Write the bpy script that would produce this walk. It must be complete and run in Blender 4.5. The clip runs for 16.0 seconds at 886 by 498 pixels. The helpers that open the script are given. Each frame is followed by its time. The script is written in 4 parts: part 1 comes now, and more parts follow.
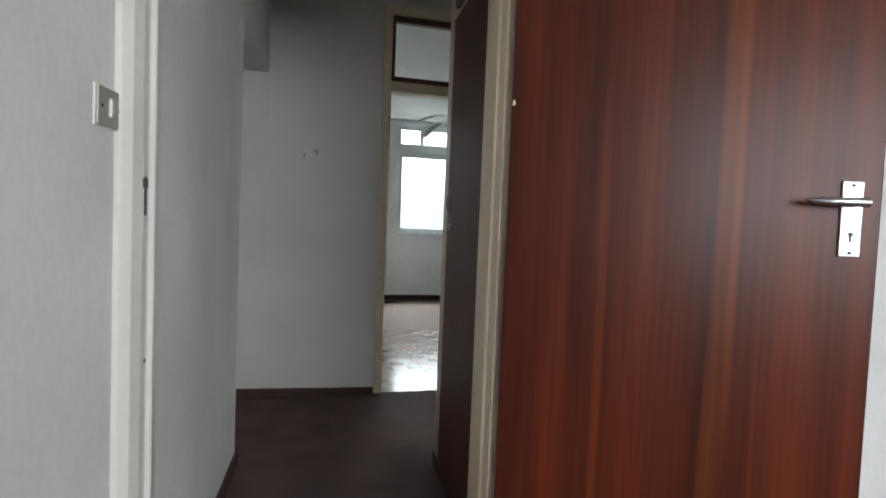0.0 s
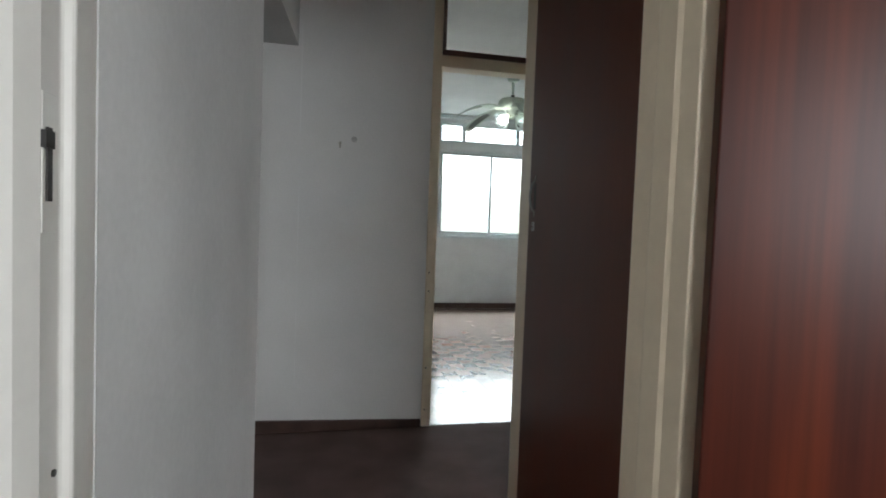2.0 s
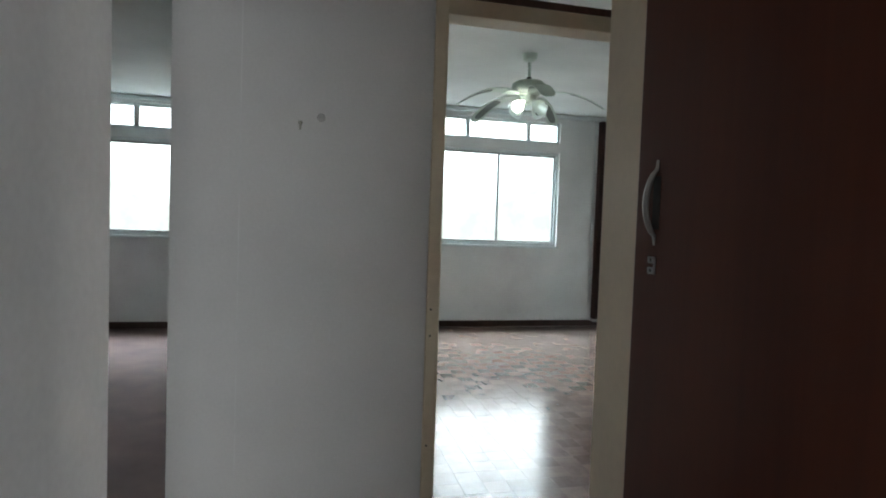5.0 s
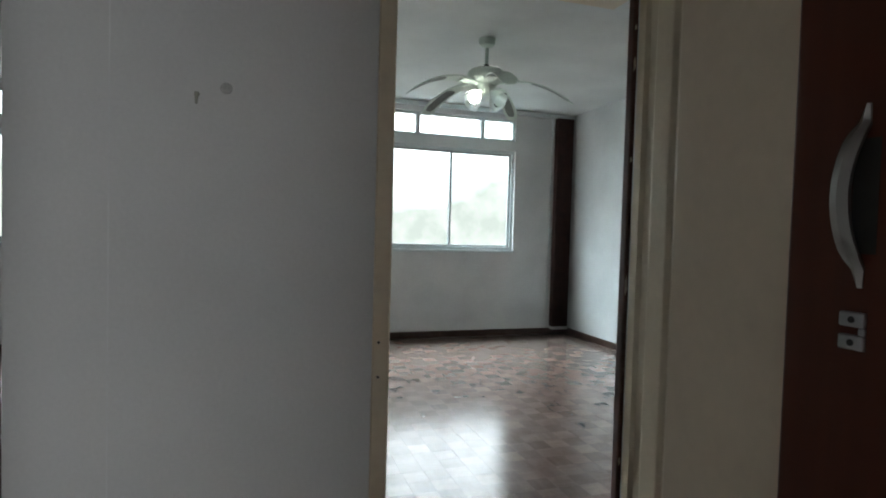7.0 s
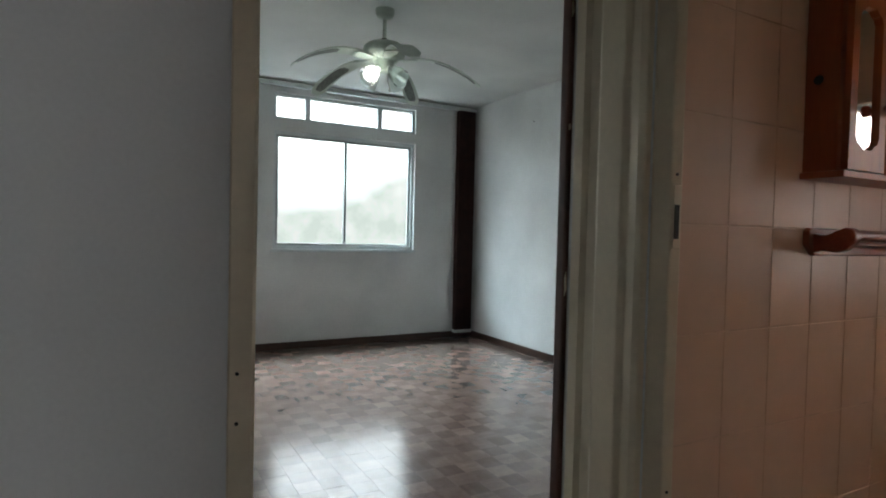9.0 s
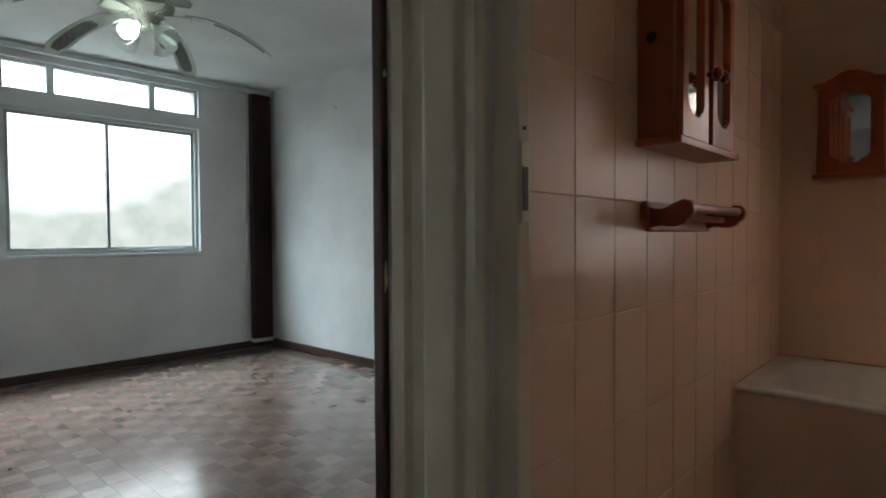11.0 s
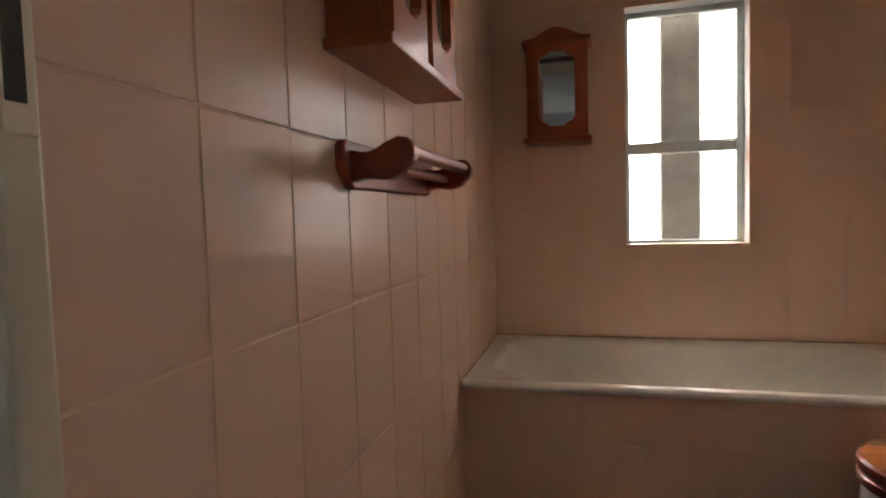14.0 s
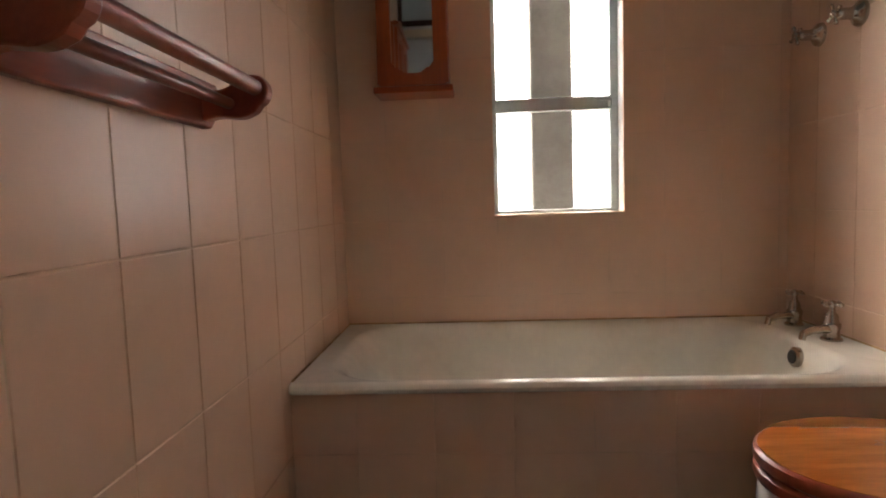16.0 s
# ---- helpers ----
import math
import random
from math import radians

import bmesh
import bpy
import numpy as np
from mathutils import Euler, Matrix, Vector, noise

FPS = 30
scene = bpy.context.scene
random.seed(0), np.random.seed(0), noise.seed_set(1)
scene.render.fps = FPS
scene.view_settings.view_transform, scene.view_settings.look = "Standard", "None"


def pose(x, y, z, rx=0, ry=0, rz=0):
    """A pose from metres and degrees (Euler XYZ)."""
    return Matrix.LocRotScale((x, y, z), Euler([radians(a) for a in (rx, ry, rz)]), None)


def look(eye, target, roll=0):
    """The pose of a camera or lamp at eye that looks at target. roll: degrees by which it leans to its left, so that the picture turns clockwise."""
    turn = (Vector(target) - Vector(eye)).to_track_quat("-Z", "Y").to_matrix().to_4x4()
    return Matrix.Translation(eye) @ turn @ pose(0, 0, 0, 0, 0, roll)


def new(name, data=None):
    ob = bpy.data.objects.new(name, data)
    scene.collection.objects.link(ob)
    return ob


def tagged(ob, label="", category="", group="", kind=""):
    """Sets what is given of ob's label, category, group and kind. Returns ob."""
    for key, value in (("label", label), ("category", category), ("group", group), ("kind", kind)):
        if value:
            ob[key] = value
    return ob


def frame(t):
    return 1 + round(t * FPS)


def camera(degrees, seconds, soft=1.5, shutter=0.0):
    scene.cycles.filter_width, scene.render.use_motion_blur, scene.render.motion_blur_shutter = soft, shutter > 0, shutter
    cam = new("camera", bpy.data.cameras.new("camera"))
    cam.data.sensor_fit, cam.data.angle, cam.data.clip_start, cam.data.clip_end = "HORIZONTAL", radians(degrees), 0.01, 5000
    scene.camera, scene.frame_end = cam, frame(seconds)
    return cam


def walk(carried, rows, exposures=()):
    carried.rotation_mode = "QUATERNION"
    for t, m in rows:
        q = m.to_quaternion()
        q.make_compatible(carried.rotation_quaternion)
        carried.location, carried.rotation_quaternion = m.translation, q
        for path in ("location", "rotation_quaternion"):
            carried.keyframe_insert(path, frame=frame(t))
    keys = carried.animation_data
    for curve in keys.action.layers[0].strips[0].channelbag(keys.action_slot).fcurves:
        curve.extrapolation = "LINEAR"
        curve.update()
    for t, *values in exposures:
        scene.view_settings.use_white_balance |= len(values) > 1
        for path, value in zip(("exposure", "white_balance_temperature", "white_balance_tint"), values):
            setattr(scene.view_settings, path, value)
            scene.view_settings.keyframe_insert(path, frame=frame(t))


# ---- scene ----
cam = camera(75.4, 16.0, soft=1.9)
PATH = [
    (0, (-0.682, 0.081, 1.19), (-0.126, 2.0, 1.092), 2.3),
    (0.5, (-0.69, 0.255, 1.18), (-0.182, 2.187, 1.081), 2.3),
    (1, (-0.7, 0.429, 1.188), (-0.225, 2.369, 1.09), 2.2),
    (1.5, (-0.697, 0.56, 1.172), (-0.241, 2.506, 1.079), 2.0),
    (2, (-0.666, 0.723, 1.168), (-0.219, 2.67, 1.077), 2.1),
    (2.5, (-0.614, 0.9, 1.18), (-0.175, 2.849, 1.088), 2.1),
    (3, (-0.58, 1.044, 1.191), (-0.146, 2.995, 1.098), 1.9),
    (3.5, (-0.582, 1.21, 1.194), (-0.148, 3.16, 1.104), 1.9),
    (6, (-0.412, 1.956, 1.239), (0.087, 3.891, 1.16), 2.0),
    (6.5, (-0.395, 2.074, 1.243), (0.147, 3.998, 1.167), 1.9),
    (7, (-0.377, 2.196, 1.234), (0.25, 4.093, 1.163), 1.6),
    (7.5, (-0.369, 2.309, 1.222), (0.354, 4.172, 1.156), 1.5),
    (8, (-0.329, 2.429, 1.215), (0.472, 4.261, 1.153), 1.5),
    (10.5, (-0.034, 2.893, 1.147), (1.291, 4.39, 1.101), 0.3),
    (11, (0.021, 2.96, 1.144), (1.502, 4.303, 1.095), -0.3),
    (11.5, (0.126, 3.019, 1.133), (1.706, 4.243, 1.077), -0.7),
    (12, (0.241, 3.064, 1.128), (1.906, 4.169, 1.061), -0.9),
    (12.5, (0.336, 3.086, 1.121), (2.076, 4.07, 1.039), -1.0),
    (13, (0.415, 3.1, 1.107), (2.218, 3.961, 1.007), -1.3),
    (13.5, (0.494, 3.14, 1.116), (2.362, 3.846, 1.006), -1.5),
    (14, (0.578, 3.167, 1.102), (2.508, 3.677, 0.985), -1.7),
    (14.5, (0.667, 3.173, 1.075), (2.636, 3.505, 0.949), -1.8),
    (15, (0.789, 3.162, 1.057), (2.773, 3.376, 0.92), -1.9),
    (15.5, (0.878, 3.133, 1.043), (2.866, 3.301, 0.898), -2.0),
    (16, (0.956, 3.116, 1.018), (2.946, 3.227, 0.855), -1.9),
]
walk(cam, [(t, look(eye, target, roll)) for t, eye, target, roll in PATH],
     [(0, 0.22), (3.5, 0.42), (6, 0.02), (8, -0.15), (10.5, -0.38), (11.5, -0.25), (12.5, 0.14), (14, 0.36), (16, 0.46)])

# ---- light ----
world = bpy.data.worlds.new("overcast_sky")
scene.world = world
world.use_nodes = True
wn = world.node_tree.nodes
sky = wn.new("ShaderNodeTexSky")
sky.sky_type, sky.sun_disc = "NISHITA", False
sky.sun_elevation, sky.sun_rotation = radians(55), radians(40)
sky.dust_density = 4.0
wn["Background"].inputs["Strength"].default_value = 0.12
world.node_tree.links.new(sky.outputs[0], wn["Background"].inputs["Color"])

sun = new("sun", bpy.data.lights.new("sun", "SUN"))
sun.data.energy, sun.data.angle, sun.data.color = 0.8, radians(15), (1.0, 0.96, 0.9)
sun.matrix_world = look((20, 24, 40), (0, 0, 0))


def area_lamp(name, eye, target, wide, high, watts, colour=(1, 1, 1)):
    lamp = new(name, bpy.data.lights.new(name, "AREA"))
    lamp.data.shape, lamp.data.size, lamp.data.size_y = "RECTANGLE", wide, high
    lamp.data.energy, lamp.data.color = watts, colour
    lamp.matrix_world = look(eye, target)


area_lamp("sky_light_facade", (0.2, 10.3, 4.3), (0.2, 6.6, 0.9), 7.5, 2.2, 1480, (0.70, 0.895, 1.0))
area_lamp("sky_light_bathroom", (4.0, 3.35, 2.45), (2.95, 2.87, 1.25), 2.6, 2.8, 500, (1.0, 0.885, 0.82))
# added fill lamp behind the camera; no source is known there
area_lamp("fill_light_entrance", (0.75, -3.7, 1.9), (0.65, -2.6, 1.5), 3.2, 2.0, 255, (0.93, 0.96, 1.0))


# ---- materials ----
def material(name, colour, rough=0.5, vary=0.1, grain=8.0, bump=0.1, fine=60.0, metal=0.0, coat=0.0, stretch=(1, 1, 1), dark=None, spec=0.5, even=False, span=(0.3, 0.7)):
    m = bpy.data.materials.new(name)
    m.use_nodes = True
    n, l = m.node_tree.nodes, m.node_tree.links
    b = n["Principled BSDF"]
    co = n.new("ShaderNodeTexCoord")
    mp = n.new("ShaderNodeMapping")
    mp.inputs["Scale"].default_value = stretch
    geo = n.new("ShaderNodeNewGeometry")
    l.new(geo.outputs["Position"], mp.inputs["Vector"])
    big = n.new("ShaderNodeTexNoise")
    big.inputs["Scale"].default_value, big.inputs["Detail"].default_value = grain, 6
    small = n.new("ShaderNodeTexNoise")
    small.inputs["Scale"].default_value, small.inputs["Detail"].default_value = fine, 4
    l.new(mp.outputs[0], big.inputs["Vector"])
    l.new(mp.outputs[0], small.inputs["Vector"])
    ramp = n.new("ShaderNodeValToRGB")
    low = dark or [c * (1 - 2 * vary) for c in colour]
    high = [min(1, c * (1 + vary)) for c in colour]
    ramp.color_ramp.elements[0].position, ramp.color_ramp.elements[1].position = span
    ramp.color_ramp.elements[0].color, ramp.color_ramp.elements[1].color = (*low, 1), (*high, 1)
    add = n.new("ShaderNodeMath")
    add.operation = "MULTIPLY_ADD"
    l.new(small.outputs[0], add.inputs[0])
    add.inputs[1].default_value = 0.35
    l.new(big.outputs[0], add.inputs[2])
    sub = n.new("ShaderNodeMath")
    sub.operation = "SUBTRACT"
    l.new(add.outputs[0], sub.inputs[0])
    sub.inputs[1].default_value = 0.17
    l.new(sub.outputs[0], ramp.inputs[0])
    l.new(ramp.outputs[0], b.inputs["Base Color"])
    rr = n.new("ShaderNodeMapRange")
    l.new(big.outputs[0], rr.inputs[0])
    rr.inputs["From Min"].default_value, rr.inputs["From Max"].default_value = 0.3, 0.7
    rr.inputs["To Min"].default_value, rr.inputs["To Max"].default_value = max(0.02, rough - (0.01 if even else 0.03)), min(1, rough + (0.01 if even else 0.03))
    l.new(rr.outputs[0], b.inputs["Roughness"])
    b.inputs["Metallic"].default_value = metal
    b.inputs["Specular IOR Level"].default_value = spec
    b.inputs["Coat Weight"].default_value = coat
    b.inputs["Coat Roughness"].default_value = 0.12
    if bump:
        bp = n.new("ShaderNodeBump")
        bp.inputs["Strength"].default_value, bp.inputs["Distance"].default_value = bump, 0.004
        l.new(add.outputs[0], bp.inputs["Height"])
        l.new(bp.outputs[0], b.inputs["Normal"])
    return m


def glowing(name, colour, strength):
    m = bpy.data.materials.new(name)
    m.use_nodes = True
    b = m.node_tree.nodes["Principled BSDF"]
    b.inputs["Base Color"].default_value = (*colour, 1)
    b.inputs["Emission Color"].default_value = (*colour, 1)
    b.inputs["Emission Strength"].default_value = strength
    return m


def clear(name, tint=(1, 1, 1), rough=0.0):
    m = bpy.data.materials.new(name)
    m.use_nodes = True
    b = m.node_tree.nodes["Principled BSDF"]
    b.inputs["Base Color"].default_value = (*tint, 1)
    b.inputs["Transmission Weight"].default_value = 1
    b.inputs["Roughness"].default_value = rough
    b.inputs["IOR"].default_value = 1.1
    return m


PLASTER = material("plaster_white", (0.69, 0.695, 0.68), 0.75, 0.06, 2.2, 0.28, 55)
BOARD = material("partition_board_white", (0.66, 0.66, 0.64), 0.55, 0.05, 1.6, 0.06, 90)
CEILING = material("ceiling_paint", (0.72, 0.74, 0.72), 0.85, 0.05, 2.0, 0.08, 80)
CARPET = material("brown_carpet", (0.105, 0.063, 0.055), 0.95, 0.18, 5.0, 0.9, 420)
LOUNGE_CARPET = material("mauve_carpet", (0.16, 0.10, 0.09), 0.95, 0.15, 4.0, 0.9, 420)
SKIRT = material("skirting_brown", (0.055, 0.026, 0.018), 0.4, 0.2, 9.0, 0.1, 60)
FRAME = material("cream_gloss_paint", (0.73, 0.625, 0.465), 0.33, 0.05, 4.0, 0.08, 50)
WHITEGLOSS = material("white_gloss_paint", (0.70, 0.69, 0.64), 0.34, 0.04, 3.0, 0.1, 40)
# for the unseen bathroom floor: dark so less light bounces onto the bath panel
DARKFLOOR = material("dark_unseen_floor", (0.085, 0.048, 0.032), 0.5, 0.15, 4.0, 0.1, 40)
CUPWOOD = material("dark_stained_wood", (0.085, 0.023, 0.011), 0.36, 0.12, 3.0, 0.02, 30, stretch=(2.2, 2.2, 0.12), dark=(0.06, 0.015, 0.008), spec=0.25)
DARKWOOD = material("dark_frame_wood", (0.105, 0.042, 0.031), 0.36, 0.25, 9.0, 0.1, 60, stretch=(3, 3, 0.5))
PINE = material("red_stained_pine", (0.42, 0.105, 0.032), 0.36, 0.1, 3.0, 0.03, 30, coat=0.12, stretch=(4, 4, 0.4), dark=(0.30, 0.07, 0.022), spec=0.3)
RACKWOOD = material("mahogany_rack_wood", (0.34, 0.074, 0.034), 0.335, 0.12, 4.0, 0.03, 30, coat=0.15, stretch=(0.6, 4, 4), dark=(0.20, 0.041, 0.021), spec=0.28)
LIDWOOD = material("honey_varnished_wood", (0.37, 0.12, 0.022), 0.2, 0.15, 6.0, 0.06, 30, coat=0.6, stretch=(5, 0.6, 1), dark=(0.25, 0.075, 0.014))
TILE = material("cream_glazed_tile", (0.73, 0.50, 0.36), 0.31, 0.03, 3.0, 0.04, 25, even=True)
GROUT = material("tile_grout", (0.73, 0.53, 0.38), 0.8, 0.12, 12.0, 0.3, 90)
ENAMEL = material("cream_bath_enamel", (0.88, 0.85, 0.75), 0.2, 0.05, 4.0, 0.0, 30)
PORCELAIN = material("white_porcelain", (0.76, 0.74, 0.70), 0.12, 0.04, 5.0, 0.01, 30)
CHROME = material("worn_chrome", (0.50, 0.46, 0.41), 0.2, 0.1, 20.0, 0.03, 90, metal=1.0)
STEEL = material("brushed_steel", (0.46, 0.46, 0.46), 0.32, 0.1, 30.0, 0.05, 120, metal=1.0)
DULL = material("dull_chrome", (0.34, 0.33, 0.31), 0.35, 0.05, 5.0, 0.0, 90, metal=1.0)
ALU = material("window_aluminium", (0.42, 0.45, 0.46), 0.42, 0.08, 14.0, 0.05, 80, metal=0.6)
SASH = material("window_frame_paint", (0.62, 0.66, 0.66), 0.4, 0.06, 8.0, 0.05, 60)
FANPAINT = material("fan_pale_green_enamel", (0.62, 0.70, 0.62), 0.3, 0.06, 9.0, 0.03, 60)
FANDARK = material("fan_cane_insert", (0.20, 0.22, 0.20), 0.6, 0.2, 60.0, 0.2, 160)
SHADE = clear("frosted_glass", (0.85, 0.92, 0.86), 0.5)
BULB = glowing("lit_bulb", (1.0, 0.99, 0.94), 9.0)
GLASS = clear("window_glass")
MIRROR = material("mirror_silver", (0.86, 0.87, 0.86), 0.03, 0.0, 4.0, 0.0, 30, metal=1.0)
SWITCH = material("switch_plate_metal", (0.34, 0.34, 0.29), 0.42, 0.06, 20.0, 0.03, 80, metal=0.3)
WHITE = material("white_plastic", (0.75, 0.75, 0.71), 0.35, 0.04, 10.0, 0.02, 60)
BLACK = material("dark_metal", (0.02, 0.018, 0.016), 0.5, 0.2, 20.0, 0.05, 80)
BLIND = material("maroon_blind_fabric", (0.062, 0.025, 0.021), 0.85, 0.2, 12.0, 0.2, 200)
CONCRETE = material("weathered_pillar", (0.13, 0.115, 0.095), 0.9, 0.2, 6.0, 0.3, 60)
PLASTER_PATCH = material("grey_filler", (0.50, 0.50, 0.48), 0.8, 0.15, 30.0, 0.2, 120)
SEALANT = material("yellowed_sealant", (0.50, 0.33, 0.15), 0.6, 0.3, 14.0, 0.2, 90, dark=(0.16, 0.085, 0.035))
GROUND = material("garden_ground", (0.10, 0.12, 0.06), 0.95, 0.25, 0.5, 0.3, 5)


def parquet_material():
    m = material("worn_parquet", (0.245, 0.172, 0.145), 0.19, 0.15, 5.0, 0.04, 45, dark=(0.18, 0.118, 0.096), coat=0.3, even=True)
    n, l = m.node_tree.nodes, m.node_tree.links
    b = n["Principled BSDF"]
    old = b.inputs["Base Color"].links[0].from_socket
    geo = n.new("ShaderNodeNewGeometry")
    snap = n.new("ShaderNodeVectorMath")
    snap.operation = "SNAP"
    snap.inputs[1].default_value = (0.115, 0.115, 10.0)
    lift = n.new("ShaderNodeVectorMath")
    lift.inputs[1].default_value = (0, 0, 5)
    l.new(geo.outputs["Position"], lift.inputs[0])
    l.new(lift.outputs[0], snap.inputs[0])
    wht = n.new("ShaderNodeTexWhiteNoise")
    l.new(snap.outputs[0], wht.inputs["Vector"])
    # five fingers in each square, turned from square to square
    check = n.new("ShaderNodeTexChecker")
    check.inputs["Scale"].default_value = 1 / 0.115
    flat = n.new("ShaderNodeVectorMath")
    flat.operation = "MULTIPLY_ADD"
    flat.inputs[1].default_value, flat.inputs[2].default_value = (1, 1, 0), (0, 0, 0.05)
    l.new(geo.outputs["Position"], flat.inputs[0])
    l.new(flat.outputs[0], check.inputs["Vector"])
    fingers = []
    for grid in ((0.023, 0.115, 10.0), (0.115, 0.023, 10.0)):
        sn = n.new("ShaderNodeVectorMath")
        sn.operation = "SNAP"
        sn.inputs[1].default_value = grid
        l.new(lift.outputs[0], sn.inputs[0])
        w2 = n.new("ShaderNodeTexWhiteNoise")
        l.new(sn.outputs[0], w2.inputs["Vector"])
        fingers.append(w2.outputs["Value"])
    pick = n.new("ShaderNodeMix")
    l.new(check.outputs["Fac"], pick.inputs[0])
    l.new(fingers[0], pick.inputs[2])
    l.new(fingers[1], pick.inputs[3])
    both = n.new("ShaderNodeMath")
    both.operation = "MULTIPLY_ADD"
    l.new(pick.outputs[0], both.inputs[0])
    both.inputs[1].default_value = 0.55
    l.new(wht.outputs["Value"], both.inputs[2])
    mr = n.new("ShaderNodeMapRange")
    l.new(both.outputs[0], mr.inputs[0])
    mr.inputs["From Max"].default_value = 1.55
    mr.inputs["To Min"].default_value, mr.inputs["To Max"].default_value = 0.80, 1.19
    # sheen painted in: every second square, its grain turned, gets another tone
    turn = n.new("ShaderNodeMapRange")
    l.new(check.outputs["Fac"], turn.inputs[0])
    turn.inputs["To Min"].default_value, turn.inputs["To Max"].default_value = 0.87, 1.13
    tone = n.new("ShaderNodeMath")
    tone.operation = "MULTIPLY"
    l.new(mr.outputs[0], tone.inputs[0])
    l.new(turn.outputs[0], tone.inputs[1])
    mul = n.new("ShaderNodeVectorMath")
    mul.operation = "SCALE"
    l.new(old, mul.inputs[0])
    l.new(tone.outputs[0], mul.inputs["Scale"])
    l.new(mul.outputs[0], b.inputs["Base Color"])
    return m


PARQUET = parquet_material()


def mahogany_material():
    """Varnished veneer: broad dark and red bands, fine upright grain, a few orange streaks."""
    m = bpy.data.materials.new("varnished_mahogany")
    m.use_nodes = True
    n, l = m.node_tree.nodes, m.node_tree.links
    b = n["Principled BSDF"]
    geo = n.new("ShaderNodeNewGeometry")

    def grain(stretch, scale, detail, distortion=0.0):
        mp = n.new("ShaderNodeMapping")
        mp.inputs["Scale"].default_value = stretch
        l.new(geo.outputs["Position"], mp.inputs["Vector"])
        t = n.new("ShaderNodeTexNoise")
        t.inputs["Scale"].default_value, t.inputs["Detail"].default_value = scale, detail
        t.inputs["Distortion"].default_value = distortion
        l.new(mp.outputs[0], t.inputs["Vector"])
        return t.outputs[0]

    broad = grain((1, 1, 0.06), 5.5, 3, 0.4)
    streak = grain((1, 1, 0.02), 11.0, 2, 0.2)
    fine = grain((1, 1, 0.03), 90.0, 4)
    bands = n.new("ShaderNodeValToRGB")
    r = bands.color_ramp
    r.elements[0].position, r.elements[0].color = 0.34, (0.040, 0.0085, 0.0050, 1)
    r.elements[1].position, r.elements[1].color = 0.68, (0.125, 0.024, 0.0070, 1)
    mid = r.elements.new(0.5)
    mid.color = (0.082, 0.0150, 0.0058, 1)
    l.new(broad, bands.inputs[0])
    pale = n.new("ShaderNodeMapRange")
    pale.inputs["From Min"].default_value, pale.inputs["From Max"].default_value = 0.60, 0.74
    pale.inputs["To Max"].default_value = 0.65
    l.new(streak, pale.inputs[0])
    mix = n.new("ShaderNodeMixRGB")
    l.new(pale.outputs[0], mix.inputs[0])
    l.new(bands.outputs[0], mix.inputs[1])
    mix.inputs[2].default_value = (0.23, 0.058, 0.010, 1)
    shade = n.new("ShaderNodeMapRange")
    shade.inputs["From Min"].default_value, shade.inputs["From Max"].default_value = 0.3, 0.7
    shade.inputs["To Min"].default_value, shade.inputs["To Max"].default_value = 0.82, 1.15
    l.new(fine, shade.inputs[0])
    out = n.new("ShaderNodeVectorMath")
    out.operation = "SCALE"
    l.new(mix.outputs[0], out.inputs[0])
    l.new(shade.outputs[0], out.inputs["Scale"])
    l.new(out.outputs[0], b.inputs["Base Color"])
    bump = n.new("ShaderNodeBump")
    bump.inputs["Strength"].default_value, bump.inputs["Distance"].default_value = 0.06, 0.002
    l.new(broad, bump.inputs["Height"])
    l.new(bump.outputs[0], b.inputs["Normal"])
    b.inputs["Roughness"].default_value = 0.33
    b.inputs["Specular IOR Level"].default_value = 0.21
    return m


DOORWOOD = mahogany_material()


